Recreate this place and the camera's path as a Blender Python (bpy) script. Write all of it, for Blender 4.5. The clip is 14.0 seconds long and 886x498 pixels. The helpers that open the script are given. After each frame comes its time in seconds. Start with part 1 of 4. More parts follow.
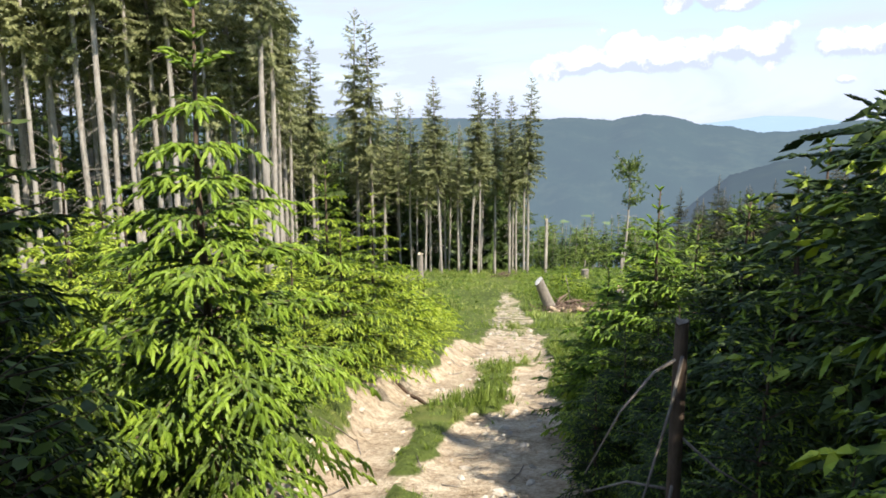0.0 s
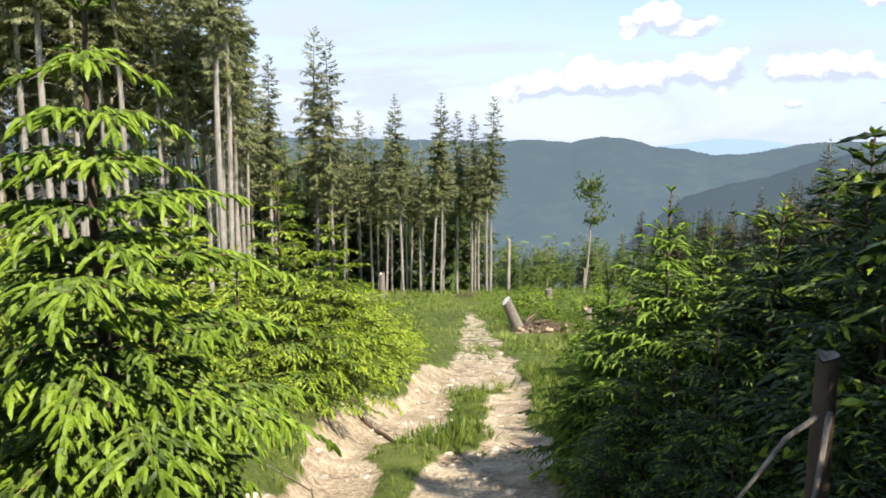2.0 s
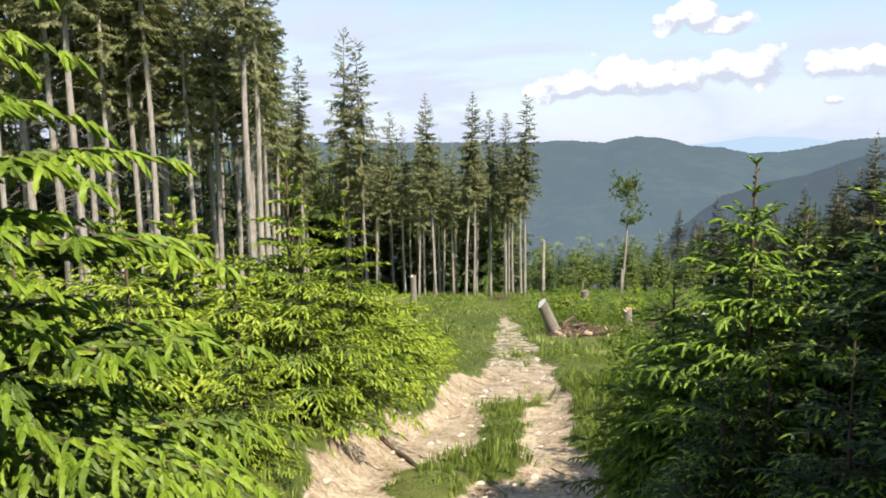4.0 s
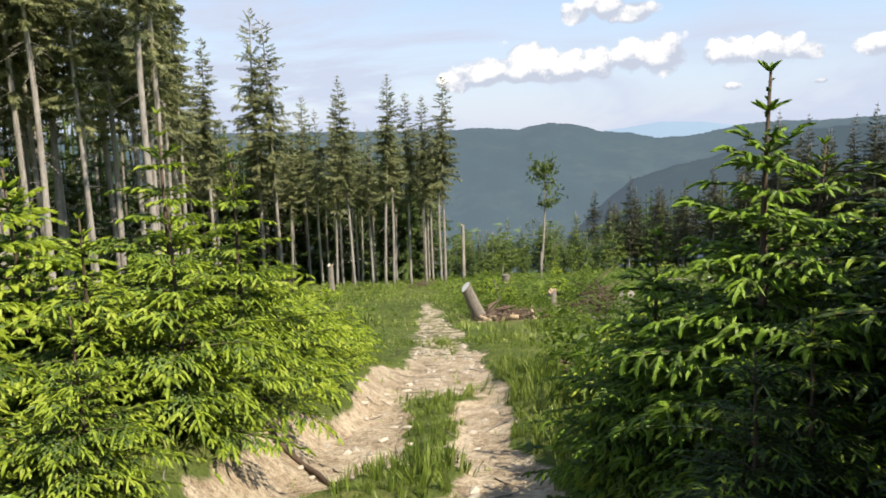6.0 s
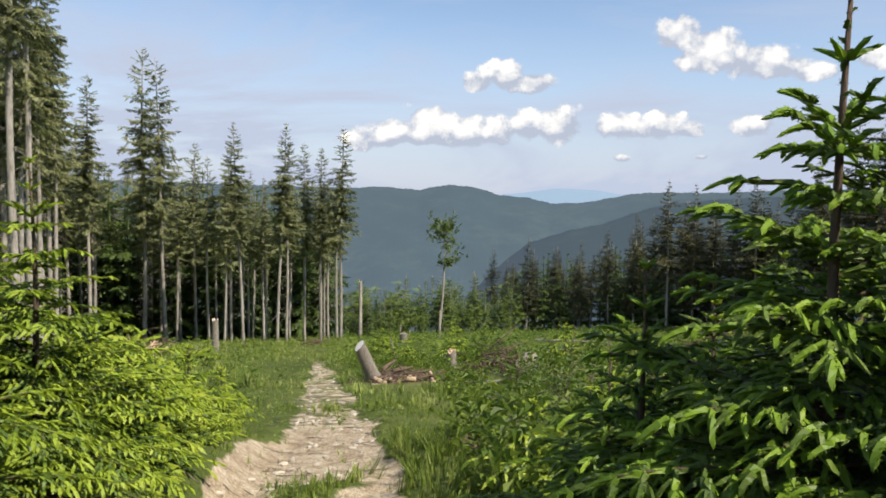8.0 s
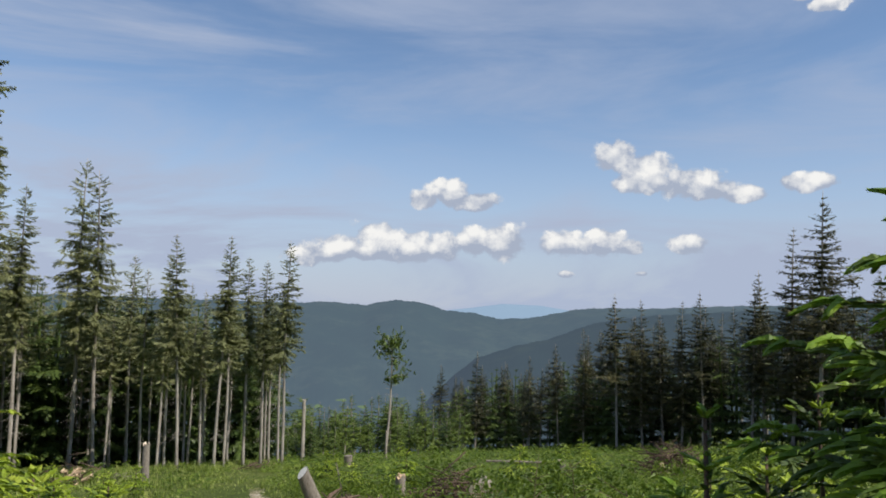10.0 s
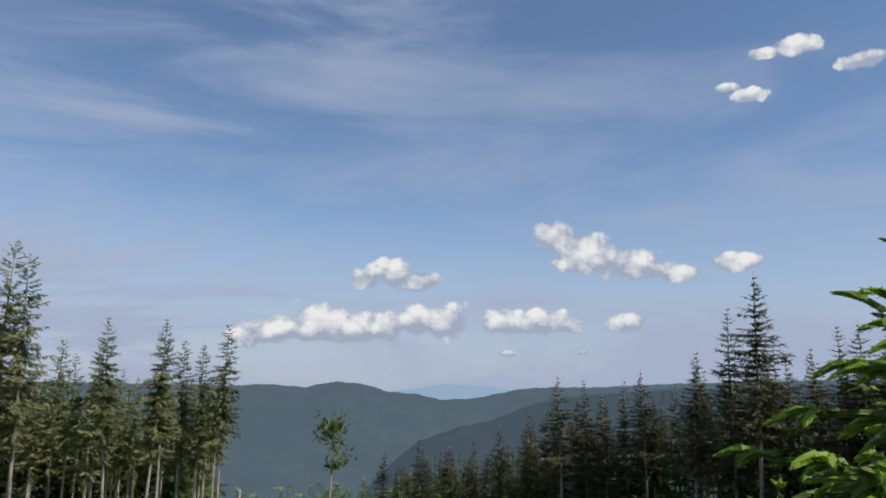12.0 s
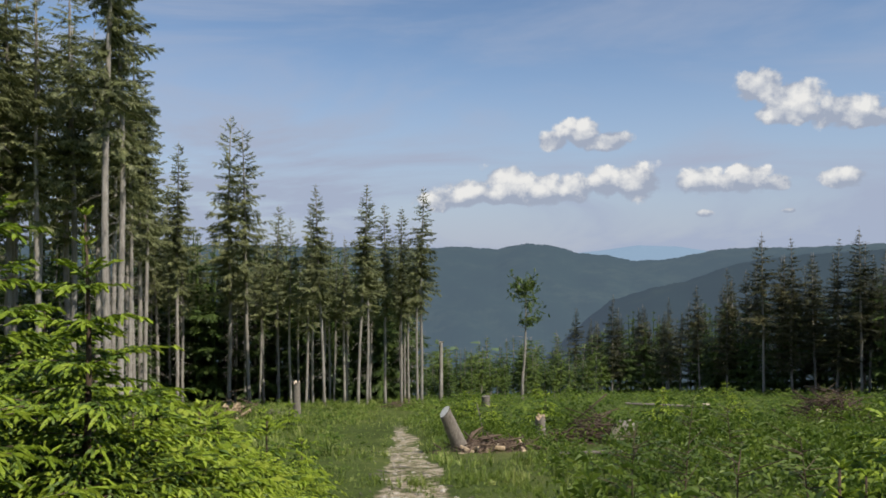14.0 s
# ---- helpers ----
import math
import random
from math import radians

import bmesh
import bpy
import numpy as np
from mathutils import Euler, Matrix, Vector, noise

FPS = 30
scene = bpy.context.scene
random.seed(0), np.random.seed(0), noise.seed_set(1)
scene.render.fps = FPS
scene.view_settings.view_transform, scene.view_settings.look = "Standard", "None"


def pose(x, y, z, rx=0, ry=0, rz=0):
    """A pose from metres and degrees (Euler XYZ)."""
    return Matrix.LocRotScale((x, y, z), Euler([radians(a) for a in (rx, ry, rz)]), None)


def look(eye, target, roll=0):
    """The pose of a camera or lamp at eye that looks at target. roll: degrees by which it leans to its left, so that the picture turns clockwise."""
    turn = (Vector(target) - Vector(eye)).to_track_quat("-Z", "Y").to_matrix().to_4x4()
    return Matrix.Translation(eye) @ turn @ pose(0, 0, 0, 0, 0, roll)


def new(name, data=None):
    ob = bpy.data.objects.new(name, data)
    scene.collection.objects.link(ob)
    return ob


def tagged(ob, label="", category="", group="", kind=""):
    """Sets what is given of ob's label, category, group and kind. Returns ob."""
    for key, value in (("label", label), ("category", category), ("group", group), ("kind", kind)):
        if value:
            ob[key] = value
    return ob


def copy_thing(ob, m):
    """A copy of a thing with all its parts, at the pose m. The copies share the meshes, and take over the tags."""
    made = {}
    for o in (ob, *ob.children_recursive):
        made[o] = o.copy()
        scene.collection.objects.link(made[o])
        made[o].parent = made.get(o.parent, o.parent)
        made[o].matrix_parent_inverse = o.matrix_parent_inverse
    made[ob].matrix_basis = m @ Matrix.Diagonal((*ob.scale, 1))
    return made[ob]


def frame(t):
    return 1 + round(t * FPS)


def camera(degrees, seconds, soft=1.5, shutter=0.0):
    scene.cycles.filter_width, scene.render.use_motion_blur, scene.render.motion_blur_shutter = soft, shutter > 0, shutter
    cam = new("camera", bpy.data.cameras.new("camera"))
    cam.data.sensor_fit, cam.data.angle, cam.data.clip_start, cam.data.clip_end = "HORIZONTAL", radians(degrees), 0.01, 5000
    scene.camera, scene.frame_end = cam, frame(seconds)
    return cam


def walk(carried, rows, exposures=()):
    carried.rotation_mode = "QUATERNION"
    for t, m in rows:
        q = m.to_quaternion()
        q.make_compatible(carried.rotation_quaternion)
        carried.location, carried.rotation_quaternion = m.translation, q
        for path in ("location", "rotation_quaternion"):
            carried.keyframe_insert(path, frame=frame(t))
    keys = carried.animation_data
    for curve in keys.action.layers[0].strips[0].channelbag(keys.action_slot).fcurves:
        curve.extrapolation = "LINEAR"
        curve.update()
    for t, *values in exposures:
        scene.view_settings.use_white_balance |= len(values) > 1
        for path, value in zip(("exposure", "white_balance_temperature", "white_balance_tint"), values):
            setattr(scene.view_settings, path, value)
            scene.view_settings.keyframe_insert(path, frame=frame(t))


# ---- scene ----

# ---------------------------------------------------------------- camera
cam = camera(61.19, 14.0, soft=1.75, shutter=0.0)
PATH = [
    (0, pose(-0.017, -1.976, 1.936, 80.03, 0.11, 0.06)),
    (0.5, pose(-0.030, -1.814, 1.900, 81.21, 0.23, 3.29)),
    (1, pose(-0.085, -1.603, 1.837, 77.97, 1.43, 7.89)),
    (1.5, pose(-0.066, -1.306, 1.773, 82.48, 0.00, 2.69)),
    (2, pose(-0.094, -1.060, 1.715, 81.63, -0.23, -2.93)),
    (2.2, pose(-0.093, -0.986, 1.715, 80.64, -0.19, -2.47)),
    (4.3, pose(-0.000, -0.000, 1.465, 82.55, 0.44, -0.13)),
    (4.5, pose(-0.022, 0.096, 1.429, 87.48, -1.29, -1.36)),
    (5, pose(0.001, 0.357, 1.365, 86.44, 0.91, -0.60)),
    (5.5, pose(0.045, 0.640, 1.286, 80.78, 2.06, -5.63)),
    (6, pose(0.047, 0.942, 1.211, 80.87, 1.51, -6.86)),
    (6.5, pose(0.051, 1.270, 1.085, 83.11, 0.31, -10.71)),
    (7, pose(0.086, 1.555, 1.047, 84.38, -1.16, -14.11)),
    (7.2, pose(0.142, 1.677, 1.004, 84.25, -1.16, -13.87)),
    (9.3, pose(0.351, 2.689, 0.926, 90.27, -1.63, -16.57)),
    (9.5, pose(0.350, 2.691, 0.947, 91.37, -2.45, -16.46)),
    (10, pose(0.329, 2.693, 0.956, 94.18, -1.18, -18.38)),
    (10.5, pose(0.339, 2.717, 0.962, 95.40, -1.06, -23.38)),
    (11, pose(0.334, 2.729, 0.979, 98.41, -0.61, -23.48)),
    (11.5, pose(0.343, 2.767, 1.003, 99.93, -0.74, -24.18)),
    (12, pose(0.327, 2.775, 1.012, 100.32, -0.50, -22.73)),
    (12.5, pose(0.332, 2.773, 1.002, 98.79, 0.20, -20.70)),
    (13, pose(0.292, 2.951, 0.897, 91.73, 1.09, -13.68)),
    (13.5, pose(0.289, 2.976, 0.891, 89.52, 1.21, -11.70)),
    (14.0, pose(0.280, 2.994, 0.890, 89.80, -0.04, -8.39)),
]
EXPOSURES = [(0.0, 0.68, 6600, 10), (2.2, 0.63, 6700, 10), (4.5, 0.48, 6850, 10), (5.5, 0.38, 6850, 10), (7.0, 0.27, 6800, 10), (9.3, -0.13, 6500, 10), (10.5, -0.30, 6350, 10), (12.5, -0.39, 6300, 10), (14.0, -0.38, 6400, 10)]
walk(cam, PATH, EXPOSURES)

# ---------------------------------------------------------------- light
SUN_AZ, SUN_EL = 138.0, 50.0          # degrees clockwise from +y, above the horizon


def bearing(az, el=0.0):
    a, e = radians(az), radians(el)
    return Vector((math.sin(a) * math.cos(e), math.cos(a) * math.cos(e), math.sin(e)))


sun_data = bpy.data.lights.new("sun", "SUN")
sun_data.energy, sun_data.angle, sun_data.color = 6.0, radians(0.53), (1.0, 0.94, 0.84)
sun = new("sun", sun_data)
sun.matrix_world = look(bearing(SUN_AZ, SUN_EL) * 50, (0, 0, 0))


class Nodes:
    """Short hand for building node trees."""

    def __init__(self, tree):
        self.t = tree
        tree.nodes.clear()

    def n(self, kind, **attrs):
        node = self.t.nodes.new(kind)
        for k, v in attrs.items():
            setattr(node, k, v)
        return node

    def put(self, socket, value):
        if isinstance(value, bpy.types.NodeSocket):
            self.t.links.new(value, socket)
        else:
            socket.default_value = value

    def math(self, op, a, b=0.0, c=0.0, clamp=False):
        m = self.n("ShaderNodeMath", operation=op, use_clamp=clamp)
        for s, v in zip(m.inputs, (a, b, c)):
            self.put(s, v)
        return m.outputs[0]

    def vmath(self, op, a, b=(0, 0, 0)):
        m = self.n("ShaderNodeVectorMath", operation=op)
        self.put(m.inputs[0], a)
        self.put(m.inputs[1], b)
        return m.outputs["Value"] if op in ("LENGTH", "DOT_PRODUCT") else m.outputs[0]

    def noise(self, scale, detail=4.0, rough=0.55, vec=None, distortion=0.0):
        m = self.n("ShaderNodeTexNoise")
        m.inputs["Scale"].default_value, m.inputs["Detail"].default_value = scale, detail
        m.inputs["Roughness"].default_value, m.inputs["Distortion"].default_value = rough, distortion
        if vec is not None:
            self.put(m.inputs["Vector"], vec)
        return m.outputs[0]

    def ramp(self, fac, stops):
        m = self.n("ShaderNodeValToRGB")
        e = m.color_ramp.elements
        while len(e) < len(stops):
            e.new(0.5)
        for el, (p, col) in zip(e, stops):
            el.position, el.color = p, (*col, 1) if len(col) == 3 else col
        self.put(m.inputs[0], fac)
        return m.outputs[0]

    def step(self, v, lo, hi):
        m = self.n("ShaderNodeMapRange", interpolation_type="SMOOTHSTEP")
        self.put(m.inputs[0], v)
        m.inputs[1].default_value, m.inputs[2].default_value = lo, hi
        return m.outputs[0]

    def mix(self, fac, a, b, blend="MIX"):
        m = self.n("ShaderNodeMix", data_type="RGBA", blend_type=blend)
        self.put(m.inputs[0], fac)
        for s, v in ((m.inputs[6], a), (m.inputs[7], b)):
            self.put(s, (*v, 1) if isinstance(v, tuple) and len(v) == 3 else v)
        return m.outputs[2]


# cumulus: centre azimuth, elevation, half width, half height (degrees)
CUMULUS = [
    (8.3, 3.55, 2.2, 0.9), (10.6, 4.0, 2.3, 1.15), (13.4, 4.7, 2.1, 1.75), (15.9, 4.3, 2.1, 1.3), (18.2, 4.3, 1.8, 1.15), (13.0, 3.8, 5.0, 0.7),
    (20.6, 4.8, 1.5, 1.2), (22.8, 4.8, 2.1, 1.4), (27.3, 4.75, 2.0, 0.95), (29.2, 4.6, 1.8, 0.7), (30.5, 4.85, 1.7, 1.05), (32.3, 4.5, 1.1, 0.6),
    (36.5, 4.65, 1.5, 0.7), (18.8, 8.4, 1.9, 1.25), (16.9, 7.9, 1.4, 0.75), (21.0, 7.9, 1.6, 0.85),
    (31.4, 11.2, 1.7, 1.35), (33.6, 10.2, 2.2, 1.35), (36.4, 9.1, 2.7, 1.1), (38.2, 8.6, 2.4, 0.8), (40.2, 8.3, 1.9, 0.7), (33.4, 9.3, 2.6, 0.9), (44.4, 8.9, 2.1, 0.7),
    (27.6, 2.4, 0.7, 0.3), (33.2, 2.5, 0.5, 0.22), (49.4, 23.4, 1.5, 0.75), (47.0, 23.2, 1.0, 0.4), (45.9, 20.5, 1.3, 0.5), (44.4, 21.2, 1.0, 0.3),
    (53.5, 21.6, 1.6, 0.6),
]
world = bpy.data.worlds.new("world")
scene.world = world
world.use_nodes = True
W = Nodes(world.node_tree)
sky = W.n("ShaderNodeTexSky", sky_type="NISHITA", sun_disc=False, sun_elevation=radians(SUN_EL), sun_rotation=radians(SUN_AZ))
sky.air_density, sky.dust_density, sky.ozone_density, sky.altitude = 1.0, 0.15, 2.2, 900
coord = W.n("ShaderNodeTexCoord").outputs["Generated"]
sep = W.n("ShaderNodeSeparateXYZ")
W.put(sep.inputs[0], coord)
deg = 180 / math.pi
az = W.math("MULTIPLY", W.math("ARCTAN2", sep.outputs[0], sep.outputs[1]), deg)
el = W.math("MULTIPLY", W.math("ARCSINE", sep.outputs[2]), deg)
comb = W.n("ShaderNodeCombineXYZ")
W.put(comb.inputs[0], az)
W.put(comb.inputs[1], el)
uv = comb.outputs[0]
field, height = None, 0.0
for cu, cv, ca, cb in CUMULUS:
    d = W.math("SUBTRACT", 1.0, W.vmath("LENGTH", W.vmath("MULTIPLY", W.vmath("SUBTRACT", uv, (cu, cv, 0)), (1 / ca, 1 / cb, 0))))
    head = W.math("MULTIPLY", W.math("MAXIMUM", W.math("ADD", d, 0.35), 0.0), W.math("DIVIDE", W.math("SUBTRACT", el, cv), cb))
    height = W.math("ADD", height, head)
    field = d if field is None else W.math("MAXIMUM", field, d)
puff = W.noise(0.85, 6.0, 0.6, uv)
fine = W.noise(2.6, 5.0, 0.6, uv)
cells = W.n("ShaderNodeTexVoronoi", feature="SMOOTH_F1")
cells.inputs["Scale"].default_value, cells.inputs["Smoothness"].default_value = 0.62, 0.35
W.put(cells.inputs["Vector"], W.vmath("ADD", uv, W.vmath("MULTIPLY", comb.outputs[0], (0, 0.35, 0))))
billow = W.math("SUBTRACT", 0.40, cells.outputs[0])
edge = W.math("ADD", W.math("ADD", field, W.math("ADD", W.math("MULTIPLY", billow, 0.62), 0.06)), W.math("MULTIPLY", W.math("SUBTRACT", puff, 0.47), 1.15))
cumulus = W.step(edge, -0.05, 0.26)
shade = W.step(W.math("ADD", edge, W.math("MULTIPLY", W.math("SUBTRACT", fine, 0.5), 0.9)), -0.1, 0.75)
lit = W.math("SUBTRACT", puff, W.noise(0.85, 6.0, 0.6, W.vmath("ADD", uv, (-0.30, 0.55, 0))))
shade = W.math("ADD", W.math("ADD", W.math("MULTIPLY", shade, 0.45), W.math("MULTIPLY", lit, 1.6)), W.math("ADD", W.math("ADD", W.math("MULTIPLY", height, 0.75), W.math("MULTIPLY", billow, 1.3)), 0.18), clamp=True)
cloud_col = W.mix(shade, (0.43, 0.485, 0.60), (1.0, 0.985, 0.95))
streak = W.n("ShaderNodeMapping", vector_type="POINT")
W.put(streak.inputs[0], uv)
streak.inputs["Rotation"].default_value = (0, 0, radians(-12))
streak.inputs["Scale"].default_value = (0.035, 0.15, 1)
veil = W.step(W.noise(1.0, 7.0, 0.58, streak.outputs[0], 0.6), 0.38, 0.74)
low = W.step(el, 17.0, -2.0)
leftward = W.step(az, 30.0, -14.0)
veil = W.math("MULTIPLY", veil, W.math("ADD", 0.58, W.math("MULTIPLY", leftward, 0.50)))
veil = W.math("ADD", veil, W.math("MULTIPLY", low, 0.92), clamp=True)
SKY, CLOUD = 0.15, 1.08
sky_lit = W.mix(1.0, sky.outputs[0], (SKY, SKY, SKY), "MULTIPLY")
sky_lit = W.mix(veil, sky_lit, (0.50, 0.572, 0.735))
sky_lit = W.mix(cumulus, sky_lit, W.mix(1.0, cloud_col, (CLOUD, CLOUD, CLOUD), "MULTIPLY"))
bg = W.n("ShaderNodeBackground")
W.put(bg.inputs[0], sky_lit)
W.put(W.n("ShaderNodeOutputWorld").inputs[0], bg.outputs[0])


# ---------------------------------------------------------------- materials
def material(name):
    m = bpy.data.materials.new(name)
    m.use_nodes = True
    return m, Nodes(m.node_tree)


def finish(m, N, colour, rough=0.7, bump=None, strength=0.4, distance=0.02, spec=0.3, translucent=None):
    p = N.n("ShaderNodeBsdfPrincipled")
    N.put(p.inputs["Base Color"], colour if not isinstance(colour, tuple) else (*colour, 1))
    N.put(p.inputs["Roughness"], rough)
    p.inputs["Specular IOR Level"].default_value = spec
    if bump is not None:
        b = N.n("ShaderNodeBump")
        b.inputs["Strength"].default_value, b.inputs["Distance"].default_value = strength, distance
        N.put(b.inputs["Height"], bump)
        N.put(p.inputs["Normal"], b.outputs[0])
    out = p.outputs[0]
    if translucent:
        t = N.n("ShaderNodeBsdfTranslucent")
        N.put(t.inputs[0], colour)
        x = N.n("ShaderNodeMixShader")
        x.inputs[0].default_value = translucent
        N.put(x.inputs[1], out)
        N.put(x.inputs[2], t.outputs[0])
        out = x.outputs[0]
    N.put(N.n("ShaderNodeOutputMaterial").inputs[0], out)
    return m


def position(N):
    return N.n("ShaderNodeNewGeometry").outputs["Position"]


def foliage(name, dark, mid, light, scale=6.0, spread=0.35, rough=0.5, translucent=0.3):
    """Leaf or needle green that varies from twig to twig, from clump to clump and from plant to plant."""
    m, N = material(name)
    pos = position(N)
    a = N.noise(scale, 3.0, 0.6, pos)
    island = N.n("ShaderNodeNewGeometry").outputs["Random Per Island"]
    plant = N.n("ShaderNodeObjectInfo").outputs["Random"]
    v = N.math("ADD", N.math("MULTIPLY", N.math("SUBTRACT", a, 0.5), 1.3), N.math("MULTIPLY", N.math("SUBTRACT", island, 0.5), spread))
    v = N.math("ADD", N.math("ADD", v, 0.5), N.math("MULTIPLY", N.math("SUBTRACT", plant, 0.5), 0.3))
    return finish(m, N, N.ramp(v, [(0.12, dark), (0.5, mid), (0.88, light)]), rough, translucent=translucent, spec=0.35)


MAT_NEW = foliage("fresh_spruce_shoots", (0.160, 0.240, 0.018), (0.350, 0.450, 0.042), (0.51, 0.575, 0.085), 4.0, translucent=0.4)
MAT_NEW_DEEP = foliage("fresh_green_spruce_shoots", (0.135, 0.220, 0.020), (0.275, 0.400, 0.040), (0.42, 0.525, 0.07), 4.0, translucent=0.4)
MAT_NEW_MID = foliage("green_spruce_shoots", (0.12, 0.22, 0.016), (0.25, 0.39, 0.036), (0.39, 0.51, 0.065), 4.0, translucent=0.4)
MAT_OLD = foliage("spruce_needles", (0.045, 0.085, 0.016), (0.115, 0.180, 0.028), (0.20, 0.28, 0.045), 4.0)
# Darker needle green: shade beside the track and inside the woods is painted in.
MAT_SHADE_NEEDLES = foliage("shade_darkened_needles", (0.022, 0.042, 0.012), (0.060, 0.098, 0.024), (0.13, 0.18, 0.04), 4.0)
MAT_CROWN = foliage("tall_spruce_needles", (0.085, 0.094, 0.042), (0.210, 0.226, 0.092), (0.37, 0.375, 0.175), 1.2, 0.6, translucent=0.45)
# Browner, darker crown green: the right forest's shadow side is put into the colour.
MAT_CROWN_SHADED = foliage("shaded_spruce_needles", (0.026, 0.030, 0.014), (0.070, 0.074, 0.030), (0.155, 0.135, 0.055), 0.8, 0.6)
MAT_LEAF = foliage("shrub_leaves", (0.042, 0.082, 0.010), (0.108, 0.170, 0.020), (0.24, 0.31, 0.044), 0.5, 0.5, translucent=0.45)
MAT_GRASS = foliage("grass_blades", (0.10, 0.15, 0.02), (0.22, 0.29, 0.05), (0.42, 0.43, 0.14), 1.5, 0.6)
MAT_BROAD = foliage("broad_leaves", (0.05, 0.085, 0.014), (0.12, 0.17, 0.03), (0.20, 0.26, 0.05), 1.0, 0.5)


def bark(name, dark, light, scale=1.0):
    m, N = material(name)
    pos = position(N)
    st = N.n("ShaderNodeMapping")
    N.put(st.inputs[0], pos)
    st.inputs["Scale"].default_value = (14 * scale, 14 * scale, 3 * scale)
    grain = N.noise(1.0, 6.0, 0.65, st.outputs[0])
    patch = N.noise(0.8, 3.0, 0.5, pos)
    c = N.ramp(N.math("ADD", N.math("MULTIPLY", grain, 0.65), N.math("MULTIPLY", patch, 0.35)), [(0.3, dark), (0.66, light)])
    return finish(m, N, c, 0.9, grain, 0.8, 0.02, 0.15)


MAT_BARK = bark("pale_spruce_bark", (0.17, 0.145, 0.12), (0.45, 0.405, 0.35))
MAT_BARK_DARK = bark("brown_bark", (0.06, 0.042, 0.03), (0.17, 0.12, 0.085), 3)
MAT_DEADWOOD = bark("grey_deadwood", (0.10, 0.082, 0.066), (0.36, 0.31, 0.255), 3)
MAT_BRUSH = bark("brown_brushwood", (0.06, 0.042, 0.03), (0.24, 0.17, 0.12), 4)


def cut_wood(name, dark, light):
    m, N = material(name)
    pos = position(N)
    c = N.ramp(N.noise(18, 5, 0.6, pos), [(0.3, dark), (0.7, light)])
    return finish(m, N, c, 0.8, N.noise(60, 3, 0.5, pos), 0.3, 0.01)


MAT_CUT = cut_wood("fresh_cut_wood", (0.50, 0.38, 0.24), (0.80, 0.70, 0.54))
MAT_WHITE_CUT = cut_wood("bleached_cut_wood", (0.66, 0.61, 0.52), (0.88, 0.85, 0.78))
MAT_SPLIT = cut_wood("split_wood", (0.26, 0.17, 0.10), (0.62, 0.47, 0.30))


def stone():
    m, N = material("pale_stone")
    pos = position(N)
    rnd = N.n("ShaderNodeObjectInfo").outputs["Random"]
    n = N.noise(20, 6, 0.6, pos)
    c = N.ramp(N.math("ADD", N.math("MULTIPLY", n, 0.7), N.math("MULTIPLY", rnd, 0.3)), [(0.25, (0.26, 0.22, 0.17)), (0.75, (0.60, 0.53, 0.42))])
    return finish(m, N, c, 0.85, n, 0.5, 0.01)


MAT_STONE = stone()


def ground_material():
    m, N = material("forest_soil_and_track")
    pos = position(N)
    dirt = N.n("ShaderNodeAttribute", attribute_name="dirt").outputs["Fac"]
    big, mid_, small = N.noise(0.35, 4, 0.6, pos), N.noise(3.5, 6, 0.65, pos), N.noise(28, 5, 0.65, pos)
    vor = N.n("ShaderNodeTexVoronoi", feature="DISTANCE_TO_EDGE")
    vor.inputs["Scale"].default_value = 9
    N.put(vor.inputs["Vector"], N.vmath("ADD", pos, N.vmath("MULTIPLY", N.n("ShaderNodeTexNoise").outputs[1], (0.2, 0.2, 0.2))))
    crack = N.step(vor.outputs[0], 0.0, 0.07)
    earth = N.ramp(N.math("ADD", N.math("MULTIPLY", mid_, 0.6), N.math("MULTIPLY", small, 0.4)),
                   [(0.34, (0.20, 0.14, 0.085)), (0.48, (0.43, 0.335, 0.225)), (0.66, (0.66, 0.56, 0.41))])
    earth = N.mix(N.math("MULTIPLY", N.step(N.noise(11, 5, 0.7, pos), 0.54, 0.66), 0.75), earth, (0.22, 0.165, 0.105))
    turf = N.ramp(N.math("ADD", N.math("MULTIPLY", big, 0.5), N.math("MULTIPLY", mid_, 0.5)),
                  [(0.3, (0.045, 0.06, 0.016)), (0.5, (0.10, 0.13, 0.03)), (0.7, (0.19, 0.19, 0.06))])
    c = N.mix(N.step(N.math("ADD", dirt, N.math("MULTIPLY", N.math("SUBTRACT", mid_, 0.5), 0.9)), 0.35, 0.6), turf, earth)
    h = N.math("ADD", N.math("ADD", N.math("MULTIPLY", mid_, 1.0), N.math("MULTIPLY", small, 0.35)), N.math("MULTIPLY", crack, 0.05))
    return finish(m, N, c, 0.95, h, 0.9, 0.09, 0.1)


MAT_GROUND = ground_material()


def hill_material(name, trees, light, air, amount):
    """Wooded hillside seen through kilometres of air: a distant backdrop, the air's light added as a glow."""
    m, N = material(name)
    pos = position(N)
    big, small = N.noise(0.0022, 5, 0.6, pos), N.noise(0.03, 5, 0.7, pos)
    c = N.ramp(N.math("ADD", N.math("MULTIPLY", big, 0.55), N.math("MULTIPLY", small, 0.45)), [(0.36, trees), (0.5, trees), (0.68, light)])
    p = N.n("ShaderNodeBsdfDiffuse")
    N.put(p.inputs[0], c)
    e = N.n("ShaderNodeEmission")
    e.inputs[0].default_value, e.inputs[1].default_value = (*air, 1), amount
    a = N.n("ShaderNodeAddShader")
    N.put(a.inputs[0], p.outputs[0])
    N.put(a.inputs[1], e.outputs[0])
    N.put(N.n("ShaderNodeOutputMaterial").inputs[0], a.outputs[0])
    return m


